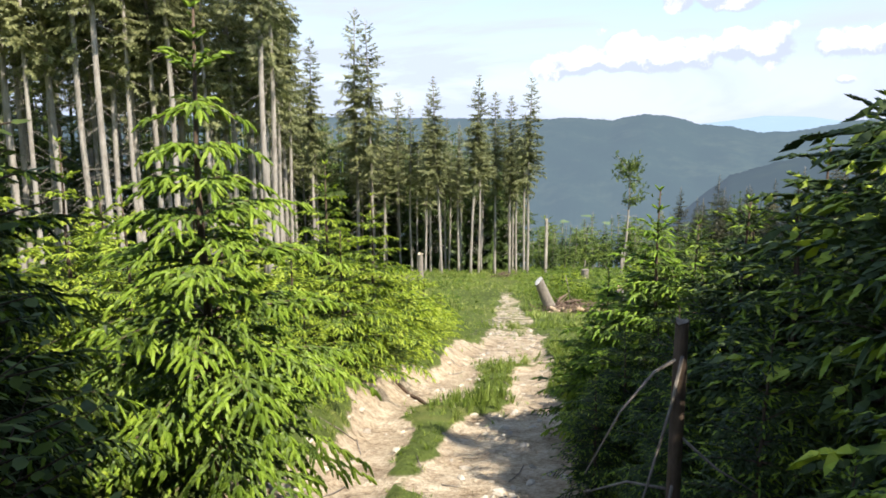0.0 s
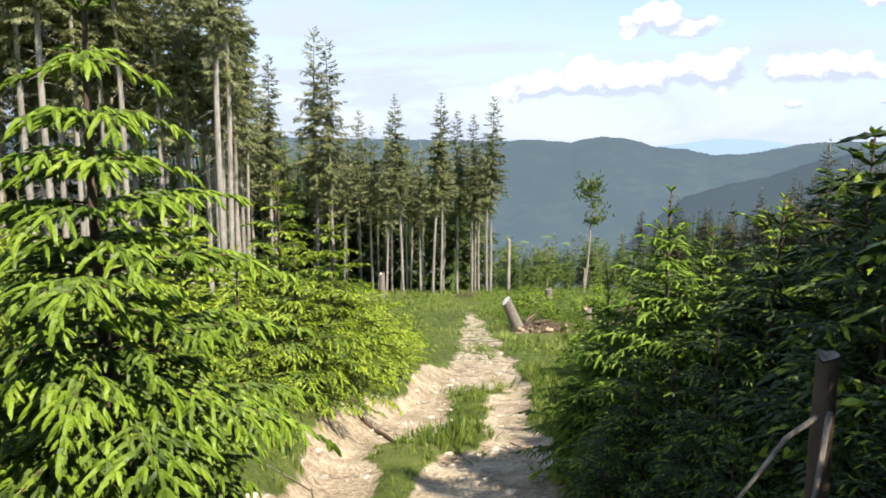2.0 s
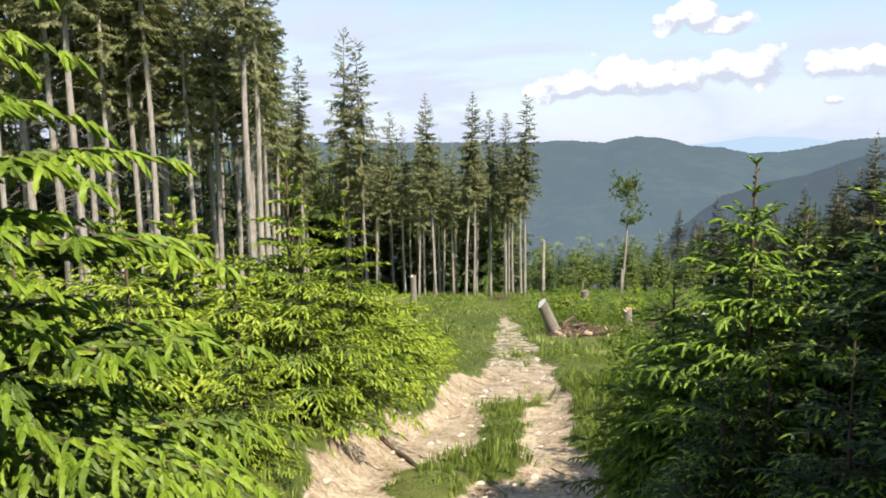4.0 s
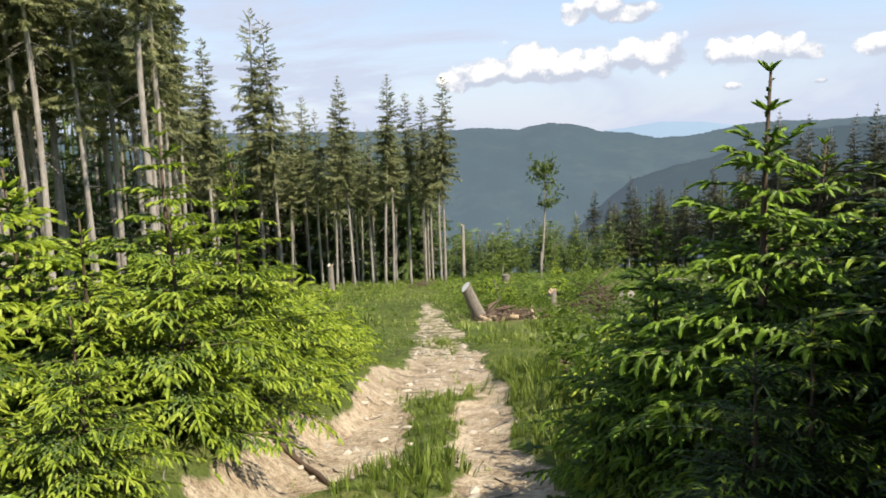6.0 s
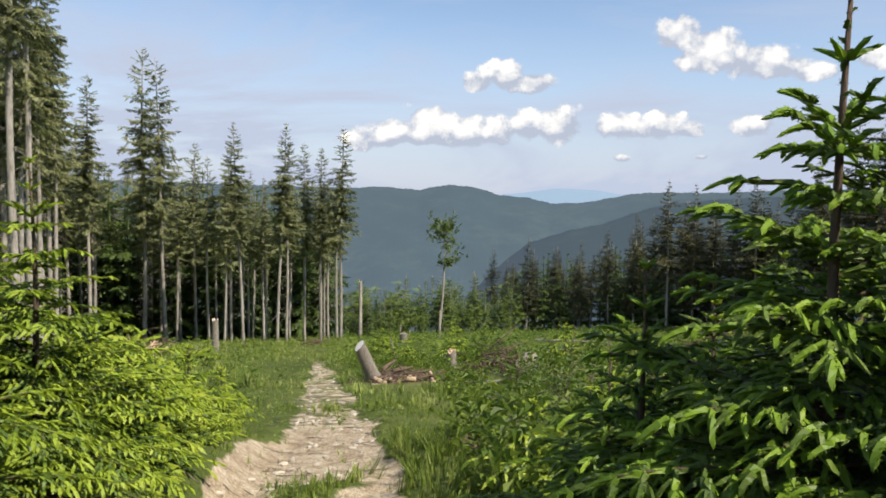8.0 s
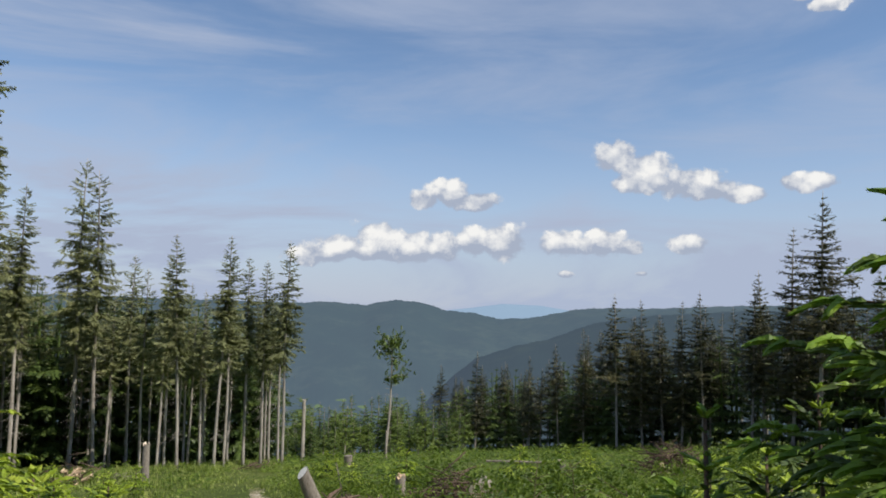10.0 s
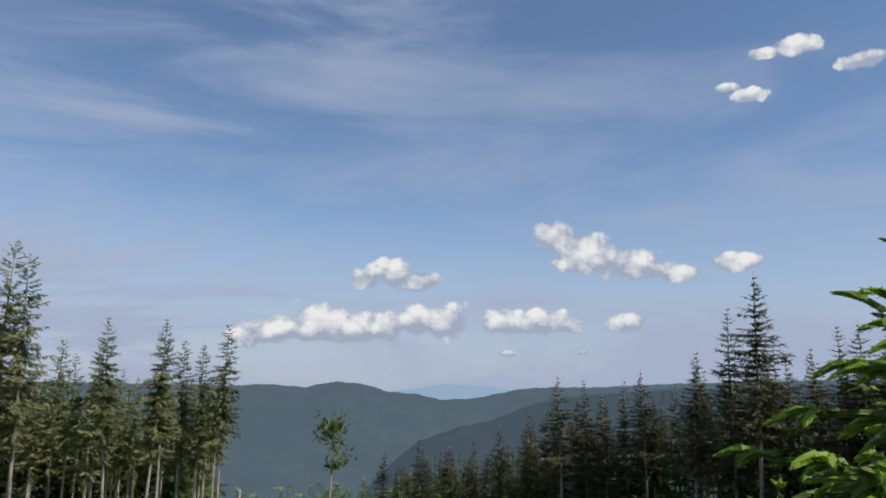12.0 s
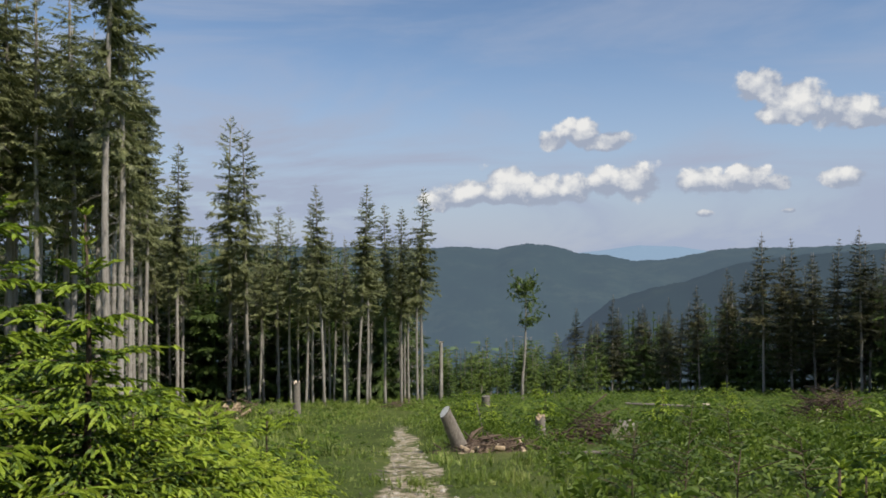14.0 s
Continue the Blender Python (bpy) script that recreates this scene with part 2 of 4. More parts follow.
# Last two values: colour and strength of the haze glow put into each backdrop.
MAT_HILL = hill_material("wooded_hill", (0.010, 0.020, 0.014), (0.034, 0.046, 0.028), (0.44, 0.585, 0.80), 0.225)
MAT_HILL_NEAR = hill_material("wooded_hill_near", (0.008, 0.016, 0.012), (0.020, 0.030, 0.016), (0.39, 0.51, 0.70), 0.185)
MAT_HILL_FAR = hill_material("far_haze_blue_hill", (0.02, 0.03, 0.03), (0.04, 0.05, 0.05), (0.52, 0.72, 0.98), 0.66)
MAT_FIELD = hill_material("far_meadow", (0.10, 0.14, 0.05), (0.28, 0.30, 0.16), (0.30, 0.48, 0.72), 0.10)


# ---------------------------------------------------------------- shaping helpers
def mesh_from(name, verts, faces, mats, smooth=False):
    """A mesh from vertex and triangle (or quad) arrays, built in code."""
    verts, faces = np.asarray(verts, np.float32), np.asarray(faces, np.int32)
    me = bpy.data.meshes.new(name)
    k = faces.shape[1]
    me.vertices.add(len(verts))
    me.vertices.foreach_set("co", verts.ravel())
    me.loops.add(faces.size)
    me.loops.foreach_set("vertex_index", faces.ravel())
    me.polygons.add(len(faces))
    me.polygons.foreach_set("loop_start", np.arange(0, faces.size, k, dtype=np.int32))
    me.polygons.foreach_set("use_smooth", np.full(len(faces), smooth))
    for m in mats:
        me.materials.append(m)
    me.update(calc_edges=True)
    return me


def part(name, me, parent=None, label=""):
    ob = new(name, me)
    ob.parent = parent
    return tagged(ob, label)


def tube(points, radii, sides=8, cap=True, wobble=0.0, rng=None):
    """A tapered tube along points: vertices and triangles."""
    P = np.asarray(points, float)
    n = len(P)
    d = np.gradient(P, axis=0)
    d /= np.linalg.norm(d, axis=1)[:, None] + 1e-9
    ref = np.array([1.0, 0.2, 0.1]) if abs(d[0][0]) < 0.8 else np.array([0.1, 1.0, 0.2])
    u = np.cross(d, ref)
    u /= np.linalg.norm(u, axis=1)[:, None] + 1e-9
    v = np.cross(d, u)
    a = np.linspace(0, 2 * np.pi, sides, endpoint=False)
    r = np.asarray(radii, float)[:, None] * np.ones((1, sides))
    if wobble and rng is not None:
        r = r * (1 + rng.normal(0, wobble, r.shape))
    V = P[:, None] + (np.cos(a)[None, :, None] * u[:, None] + np.sin(a)[None, :, None] * v[:, None]) * r[..., None]
    V = V.reshape(-1, 3)
    i, j = np.meshgrid(np.arange(n - 1), np.arange(sides), indexing="ij")
    q = np.stack([i * sides + j, i * sides + (j + 1) % sides, (i + 1) * sides + (j + 1) % sides, (i + 1) * sides + j], -1).reshape(-1, 4)
    F = np.concatenate([q[:, [0, 1, 2]], q[:, [0, 2, 3]]])
    if cap:
        V = np.concatenate([V, P[:1], P[-1:]])
        k = np.arange(sides)
        F = np.concatenate([F, np.stack([(k + 1) % sides, k, np.full(sides, n * sides)], -1),
                            np.stack([(n - 1) * sides + k, (n - 1) * sides + (k + 1) % sides, np.full(sides, n * sides + 1)], -1)])
    return V, F


def joined(pieces):
    V, F, o = [], [], 0
    for v, f in pieces:
        V.append(v)
        F.append(np.asarray(f) + o)
        o += len(v)
    return np.concatenate(V), np.concatenate(F)


def stamp(template, P, D, length, radius, rng):
    """Copies of a template (made along +x, unit length and radius) at places P along directions D, as one array."""
    tv, tf = template
    P, D = np.asarray(P, float), np.asarray(D, float)
    D /= np.linalg.norm(D, axis=1)[:, None] + 1e-9
    up = np.tile([0.0, 0.0, 1.0], (len(P), 1)) + rng.normal(0, 0.25, (len(P), 3))
    s = np.cross(up, D)
    s /= np.linalg.norm(s, axis=1)[:, None] + 1e-9
    u = np.cross(D, s)
    length, radius = np.asarray(length)[:, None, None], np.asarray(radius)[:, None, None]
    V = P[:, None] + tv[None, :, :1] * length * D[:, None] + radius * (tv[None, :, 1:2] * s[:, None] + tv[None, :, 2:] * u[:, None])
    F = tf[None] + (np.arange(len(P)) * len(tv))[:, None, None]
    return V.reshape(-1, 3), F.reshape(-1, 3)


def brush(n, width, seed, lean=0.9):
    """A shoot set round with needles."""
    r = np.random.default_rng(seed)
    V, F = [], []
    for k in range(n):
        s = (k + 0.5) / n
        a = k * 2.39996 + r.normal(0, 0.3)
        out = np.array([0, np.cos(a), np.sin(a) * 0.75])
        side = np.array([0, -np.sin(a), np.cos(a)]) * width
        reach = 0.75 + 0.35 * r.random() - 0.45 * max(0, s - 0.7) / 0.3
        base = np.array([s * 0.92, 0, 0])
        tip = base + out * reach + np.array([0.16 * lean, 0, 0])
        o = len(V)
        V += [base - side, base + side, tip]
        F.append((o, o + 1, o + 2))
    o = len(V)
    V += [np.array([0, -0.15, 0.1]), np.array([0, 0.15, 0.1]), np.array([1.02, 0, 0])]
    F.append((o, o + 1, o + 2))
    return np.array(V, float), np.array(F)


def frond(pairs, seed, hang=0.8, width=0.075):
    """A spruce bough: a sagging axis with narrow side twigs that hang off it like a comb."""
    r = np.random.default_rng(seed)
    V, F = [], []

    def blade(p0, p1, w):
        d = p1 - p0
        side = np.cross(d, np.array([0.3, 0.2, 1.0]))
        side = side / (np.linalg.norm(side) + 1e-9) * w
        o = len(V)
        V.extend([p0 - side * 0.5, p0 + d * 0.4 + side, p1])
        F.append((o, o + 1, o + 2))

    blade(np.array([0, 0, 0.05]), np.array([1.05, 0, -0.2]), width * 1.3)
    for k in range(pairs):
        s = 0.06 + 0.88 * (k + r.uniform(0, 0.6)) / pairs
        for sg in (-1, 1):
            ln = (1.0 - 0.55 * s) * r.uniform(0.65, 1.15)
            p0 = np.array([s, 0, -0.22 * s * s])
            blade(p0, p0 + np.array([0.30 * ln, sg * ln * r.uniform(0.55, 1.0), -hang * ln * r.uniform(0.35, 1.25)]), width * r.uniform(1.6, 2.8))
    return np.array(V, float), np.array(F)


def finger(rings, sides, needles, seed, droop=0.5, body=0.40, width=0.16):
    """A thick soft shoot: a curved tapering body with needles standing off it."""
    r = np.random.default_rng(seed)
    V, F = [np.array([0.0, 0, 0])], []
    for k in range(rings):
        s = (k + 0.6) / (rings + 0.1)
        w = body * math.sin(math.pi * min(0.94, 0.22 + 0.72 * s)) ** 0.6
        for q in range(sides):
            a = 6.283 * q / sides + k * 0.5
            j = w * r.uniform(0.75, 1.2)
            V.append(np.array([s, math.cos(a) * j, math.sin(a) * j * 0.8 - droop * s * s]))
    V.append(np.array([1.05, 0, -droop * 1.1]))
    for q in range(sides):
        F.append((0, 1 + (q + 1) % sides, 1 + q))
        for k in range(rings - 1):
            a, b = 1 + k * sides, 1 + (k + 1) * sides
            F += [(a + q, a + (q + 1) % sides, b + (q + 1) % sides), (a + q, b + (q + 1) % sides, b + q)]
        a = 1 + (rings - 1) * sides
        F.append((a + q, a + (q + 1) % sides, len(V) - 1))
    nv, nf = brush(needles, width, seed + 3)
    nv = nv * np.array([1, 1.15, 1.15])
    nv[:, 2] -= droop * nv[:, 0] ** 2
    o = len(V)
    return np.concatenate([np.array(V), nv]), np.concatenate([np.array(F), nf + o])


BRUSH = finger(2, 3, 4, 1, 0.5, 0.62, 0.24)
BRUSH_LOW = finger(1, 3, 2, 4, 0.4, 0.75, 0.4)
BRUSH_NEAR = finger(3, 4, 12, 5, 0.9, 0.66, 0.12)
FROND = frond(7, 2, 0.8, 0.052)
FROND_LOW = frond(3, 3, 0.8, 0.11)


def rotz(v, a):
    c, s = np.cos(a), np.sin(a)
    return np.array([v[0] * c - v[1] * s, v[0] * s + v[1] * c, v[2]])


def young_spruce_meshes(seed, H, R, step=0.26, fresh=0.8, near=False, base=0.05, shoot=0.085, low=False, bushy=0.0, needles=None, shoots_mat=None, leader=0.15, droop=0.5):
    """Trunk, older twigs and fresh shoots of a young spruce of height H and reach R: whorls of arching boughs, feathered with side twigs."""
    r = np.random.default_rng(seed)
    old, fresh_s, wood = ([], [], [], []), ([], [], [], []), []
    lean = r.normal(0, 0.015, 2)
    tz = np.linspace(-0.25, H, 9)
    wood.append(tube(np.stack([lean[0] * tz + 0.012 * np.sin(tz * 3), lean[1] * tz, tz], -1), np.interp(tz, [0, H], [0.014 * H, 0.006]), 7))
    fat = 1.35 if low else 1.0

    def add(is_new, p, d, ln):
        store = fresh_s if is_new else old
        store[0].append(p), store[1].append(d), store[2].append(ln), store[3].append(r.uniform(0.0145, 0.019) * (1.12 if is_new else 1.0) * fat)

    def twig(p, d, ln, deep):
        """A twig feathered on both sides with shoots; the outer ones are this year's."""
        k = max(1, int(round(ln / (shoot * 0.62))))
        sl = ln / k
        for q in range(k):
            d = d / np.linalg.norm(d)
            s = (q + 1) / k
            young = r.random() < fresh * np.interp(s * deep, [0, 0.35, 0.75, 1], [0.02, 0.12, 0.75, 1])
            add(young, p, d, sl * 1.35)
            for sg in (-1, 1):
                if q and r.random() < 0.82:
                    dd = rotz(d, sg * r.uniform(0.65, 1.0)) + np.array([0, 0, -r.uniform(0.05, 0.55)])
                    add(r.random() < fresh * np.interp(s * deep, [0, 0.4, 0.8, 1], [0.02, 0.2, 0.8, 1]), p, dd, shoot * r.uniform(0.65, 1.1) * np.interp(s, [0, 1], [1.05, 0.8]))
            p = p + d * sl
            d = d + np.array([0, 0, -0.05 * droop]) + r.normal(0, 0.05, 3)
        add(r.random() < fresh + 0.1, p - d * 0.02, d + np.array([0, 0, -0.25]), shoot * r.uniform(0.8, 1.15))

    def bough(h, a, bl, rise):
        d = rotz(np.array([1.0, 0, rise]), a)
        d /= np.linalg.norm(d)
        p = np.array([lean[0] * h, lean[1] * h, h])
        k = max(2, int(round(bl / 0.085)))
        sl = bl / k
        pts = [p]
        for q in range(k):
            s = (q + 1) / k
            d = d + np.array([0, 0, -droop * 1.6 * s / k]) + r.normal(0, 0.03, 3)
            d /= np.linalg.norm(d)
            if s > 0.22 or bl < 0.3:
                rest = bl * (1 - s)
                for sg in (-1, 1):
                    if r.random() < 0.92:
                        ld = rotz(d, sg * r.uniform(0.75, 1.05)) + np.array([0, 0, r.normal(-0.10, 0.07)])
                        twig(p, ld, min(0.36, rest * 0.62 + 0.055) * r.uniform(0.75, 1.1), 0.45 + 0.55 * s)
                add(r.random() < fresh * s * s, p, d, sl * 1.3)
            p = p + d * sl
            pts.append(p)
        twig(p, d, shoot, 1.0)
        keep = max(3, int(len(pts) * 0.9))
        wood.append(tube(np.array(pts[:keep]), np.linspace(0.004 + 0.006 * bl, 0.003, len(pts[:keep])), 3, False))

    top = H * (1 - leader)
    h, level = base * H, 0
    while h < top:
        f = h / H
        L = R * np.interp(f, [0, 0.1, 0.33, 0.52, 0.62, 0.76, 0.9, 1], [0.85, 1.0, 0.88, 0.68 + 0.2 * bushy, 0.40 + 0.5 * bushy, 0.22 + 0.6 * bushy, 0.12 + 0.5 * bushy, 0.08])
        main = level % 2 == 0 or f > 0.62
        count = r.integers(4, 6) if f > 0.62 or not main else r.integers(6, 8)
        phase = r.random() * 6.28
        rise0 = np.interp(f, [0, 0.4, 0.75, 1], [-0.05, 0.22, 0.42, 0.75])
        for b in range(count):
            bough(h + r.normal(0, 0.015), phase + 6.283 * b / count + r.normal(0, 0.2), L * r.uniform(0.75, 1.15) * (1 if main else 0.6), rise0 + r.normal(0, 0.08))
        h += step * np.interp(f, [0.55, 0.68], [0.5, 0.85 - 0.35 * bushy]) * r.uniform(0.85, 1.15)
        level += 1
    tip = np.array([lean[0] * H, lean[1] * H, H])
    for f2, n2, l2 in ((1 - leader, 5, 0.17), (1 - leader * 0.48, 5, 0.085), (1.0, 4, 0.06)):
        hh, ph = H * f2, r.random() * 6.28
        for q in range(n2):
            a = ph + 6.283 * q / n2
            d = np.array([math.cos(a), math.sin(a), 0.75 if f2 < 1 else 1.5])
            p = np.array([lean[0] * hh, lean[1] * hh, hh - 0.01])
            if l2 > 0.1:
                twig(p, d, l2, 1.0)
            else:
                add(True, p, d, l2 * r.uniform(0.9, 1.2))
    for q in range(int(H * leader / 0.035)):
        a = q * 2.4
        p = np.array([lean[0] * H, lean[1] * H, H * (1 - leader) + q * 0.035])
        add(False, p, np.array([math.cos(a) * 0.5, math.sin(a) * 0.5, 1.0]), 0.03)
    tmpl = BRUSH_NEAR if near else BRUSH_LOW if low else BRUSH
    meshes = [mesh_from("young_trunk", *joined(wood), [MAT_BARK_DARK], True)]
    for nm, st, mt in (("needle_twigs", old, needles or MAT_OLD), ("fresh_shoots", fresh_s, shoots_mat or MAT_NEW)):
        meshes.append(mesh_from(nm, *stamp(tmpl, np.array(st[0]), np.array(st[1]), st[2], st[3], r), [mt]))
    return meshes


def young_spruce(meshes, label, group=""):
    root = tagged(new("young_spruce"), label, "conifer", group)
    part("trunk", meshes[0], root)
    part("needle_foliage", meshes[1], root, "dark green older needles")
    part("fresh_growth", meshes[2], root, "bright yellow-green fresh shoots")
    return root


def tall_spruce_meshes(seed, H, crown_from, R, dense=1.0, template=None, dead=1.0, taper=1.0, mat=None, thin=1.0, gap=1.0):
    r = np.random.default_rng(seed)
    bend = r.normal(0, 0.012, 2)
    tz = np.linspace(-0.8, H, 12)
    axis = np.stack([bend[0] * tz + 0.08 * np.sin(tz * 0.35 + seed), bend[1] * tz, tz], -1)
    trunk = tube(axis, np.interp(tz, [-0.8, 0.3, H * 0.6, H], [0.20, 0.140, 0.095, 0.014]) * (H / 20) ** 0.5, 9)

    def at_h(h):
        return np.array([np.interp(h, tz, axis[:, k]) for k in range(3)])

    P, D, Ln, Rd, wood = [], [], [], [], []
    h = H * crown_from
    while h < H - 0.25:
        f = (h - H * crown_from) / (H * (1 - crown_from))
        L = (R * (1 - f) ** (0.95 * taper) * np.interp(f, [0, 0.18, 1], [0.55, 1, 1]) + 0.06)
        for b in range(r.integers(5, 8)):
            if r.random() > dense * np.interp(f, [0, 0.45], [thin, 1.0]):
                continue
            a = r.random() * 6.283
            bl = L * r.uniform(0.6, 1.2)
            d = rotz(np.array([1.0, 0, np.interp(f, [0, 0.6, 1], [-0.45, -0.1, 0.7]) + r.normal(0, 0.12)]), a)
            p = at_h(h)
            k = max(1, int(bl / 0.33))
            pts = [p]
            for q in range(k):
                d = d / np.linalg.norm(d)
                s = (q + 1) / k
                P.append(p), D.append(d + r.normal(0, 0.1, 3)), Ln.append(bl / k * 1.3 + 0.05), Rd.append((0.30 + 0.14 * (1 - s)) * min(1, 0.3 + 0.6 * L) * r.uniform(0.7, 1.1))
                if r.random() < 0.75:
                    P.append(p + d * bl / k * 0.5), D.append(rotz(d, r.normal(0, 0.7)) + np.array([0, 0, -r.uniform(0.4, 1.4)])), Ln.append(r.uniform(0.3, 0.6) * min(1, 0.2 + 0.6 * L)), Rd.append(r.uniform(0.14, 0.26) * min(1, 0.3 + 0.5 * L))
                p = p + d * bl / k
                d = d + np.array([0, 0, 0.10])
                pts.append(p)
            if k > 2:
                pts = [pts[0], pts[len(pts) // 2], pts[-1]]
                wood.append(tube(np.array(pts), np.linspace(0.022, 0.006, len(pts)), 3, False))
        h += (0.27 if template is None and mat is None else 0.36) * gap * r.uniform(0.7, 1.3)
    Wd = []
    for k in range(int(60 * dead)):
        h = H * r.uniform(0.12, crown_from + 0.05)
        a, ln = r.random() * 6.283, r.uniform(0.25, 1.1)
        d = np.array([np.cos(a), np.sin(a), r.uniform(-0.7, 0.0)])
        p = at_h(h)
        Wd.append(tube(np.array([p, p + d * ln * 0.5, p + d * ln + np.array([0, 0, -0.1])]), [0.011, 0.008, 0.003], 3, False))
    t = template or (FROND if mat is None else FROND_LOW)
    return [mesh_from("spruce_trunk", *joined([trunk] + Wd), [MAT_BARK], True),
            mesh_from("spruce_crown", *joined([stamp(t, P, D, Ln, Rd, r)] + wood), [mat or MAT_CROWN])]


def tall_spruce(meshes, label, group, name="spruce_tree"):
    root = tagged(new(name), label, "tree", group)
    for nm, me in zip(("trunk", "crown"), meshes):
        part(nm, me, root)
    return root


# ---------------------------------------------------------------- the ground
def lerp(x, xs, ys):
    return np.interp(x, xs, ys)


TRACK_Y = [-8, -3, 2.6, 4.5, 6.5, 7.3, 8.4, 10, 12, 14, 19, 27, 33, 40]
TRACK_L = [-1.0, -1.0, -1.15, -1.05, -0.75, -0.50, -0.05, 0.2, 0.65, 0.9, 1.35, 2.15, 2.7, 3.3]
TRACK_R = [0.75, 0.75, 0.95, 1.05, 1.25, 1.40, 1.45, 1.68, 1.9, 1.98, 2.3, 2.75, 3.0, 3.5]
STRIP_Y = [2.2, 3.2, 5.2, 6.3, 8.0, 9.0]
STRIP_X = [-0.35, -0.38, -0.02, 0.42, 0.68, 0.92]


def smooth(x, a, b):
    t = np.clip((np.asarray(x, float) - a) / (b - a), 0, 1)
    return t * t * (3 - 2 * t)


def waves(x, y):
    return (np.sin(1.3 * x + 0.7 * y) * np.sin(0.9 * y - 0.6 * x + 1.0) * 0.5 + np.sin(3.1 * x - 1.7 * y + 2.0) * np.sin(2.3 * y + 1.9 * x) * 0.28
            + np.sin(7.3 * x + 5.1 * y) * np.sin(6.1 * y - 4.3 * x + 0.5) * 0.14 + np.sin(17 * x - 6 * y) * np.sin(15 * y + 8 * x) * 0.07)


def dirt_at(x, y):
    """1 on bare track, 0 on turf."""
    w = waves(x, y) * 0.30
    xl, xr = lerp(y, TRACK_Y, TRACK_L), lerp(y, TRACK_Y, TRACK_R)
    d = smooth(x - xl + w, -0.12, 0.14) * smooth(xr - x + w, -0.10, 0.16)
    sx = lerp(y, STRIP_Y, STRIP_X)
    strip = smooth(0.26 - np.abs(x - sx) + w * 1.9, -0.12, 0.14) * smooth(y, 2.0, 2.7) * (1 - smooth(y, 7.8, 9.4))
    return d * (1 - strip) * (1 - 0.5 * smooth(y, 8, 14)) * (1 - 0.75 * smooth(y, 26, 34))


def ground_z(x, y):
    x, y = np.asarray(x, float), np.asarray(y, float)
    yy = np.clip(y, -160, 1e9)
    z = -0.0143 * np.clip(x, -300, 300) - 0.186 * yy + 0.008 * np.sqrt(np.clip(yy - 18, 0, 90) ** 2 + 9) - 0.024
    fall = smooth(y, 85, 460)
    z = z * (1 - fall) + -190.0 * fall
    near = (1 - smooth(np.hypot(x, y), 60, 110))
    xl, xr = lerp(y, TRACK_Y, TRACK_L), lerp(y, TRACK_Y, TRACK_R)
    bank = smooth(xl - x, -0.42, 0.12) * 0.34 * (1 - smooth(y, 8.0, 13.0))
    bank = bank + smooth(x - xr, -0.1, 0.5) * 0.10 * (1 - smooth(y, 9, 14))
    rut = -0.07 * dirt_at(x, y)
    return z + near * (bank + rut + waves(x, y) * 0.045 + waves(x * 0.23 + 5, y * 0.23) * 0.16 * smooth(np.hypot(x - 0.5, y - 6), 6, 20))


def gz(x, y):
    return float(ground_z(x, y))


def spaced(lo, hi, fine_lo, fine_hi, fine, grow):
    mid = list(np.arange(fine_lo, fine_hi + 1e-6, fine))
    s, v, right = fine, fine_hi, []
    while v < hi:
        s *= grow
        v += s
        right.append(min(v, hi))
    s, v, left = fine, fine_lo, []
    while v > lo:
        s *= grow
        v -= s
        left.append(max(v, lo))
    return np.array(left[::-1] + mid + right)


def build_ground():
    xs, ys = spaced(-4600, 4600, -2.6, 3.4, 0.08, 1.14), spaced(-2000, 4700, 0.5, 12, 0.09, 1.11)
    X, Y = np.meshgrid(xs, ys)
    V = np.stack([X, Y, ground_z(X, Y)], -1).reshape(-1, 3)
    nx = len(xs)
    i, j = np.meshgrid(np.arange(len(ys) - 1), np.arange(nx - 1), indexing="ij")
    q = np.stack([i * nx + j, i * nx + j + 1, (i + 1) * nx + j + 1, (i + 1) * nx + j], -1).reshape(-1, 4)
    me = mesh_from("ground", V, q, [MAT_GROUND], True)
    at = me.attributes.new("dirt", "FLOAT", "POINT")
    at.data.foreach_set("value", dirt_at(X, Y).ravel().astype(np.float32))
    tagged(new("ground", me), "grassy forest slope with a pale stony dirt track", "ground", kind="structure")


build_ground()

# ---------------------------------------------------------------- hills in the distance
RIDGE_AZ = [-75, -40, -10, 7.4, 9.5, 12.5, 13.9, 15, 16.9, 18.6, 20.8, 22.5, 25, 28.6, 31, 33.4, 39.5, 50, 75]
RIDGE_EL = [0.3, 0.3, 0.1, -0.15, 0.0, -0.22, 0.1, 0.22, 0.03, -0.5, -0.66, -1.06, -0.95, -0.2, -0.05, -0.08, 0.26, 0.6, 0.8]


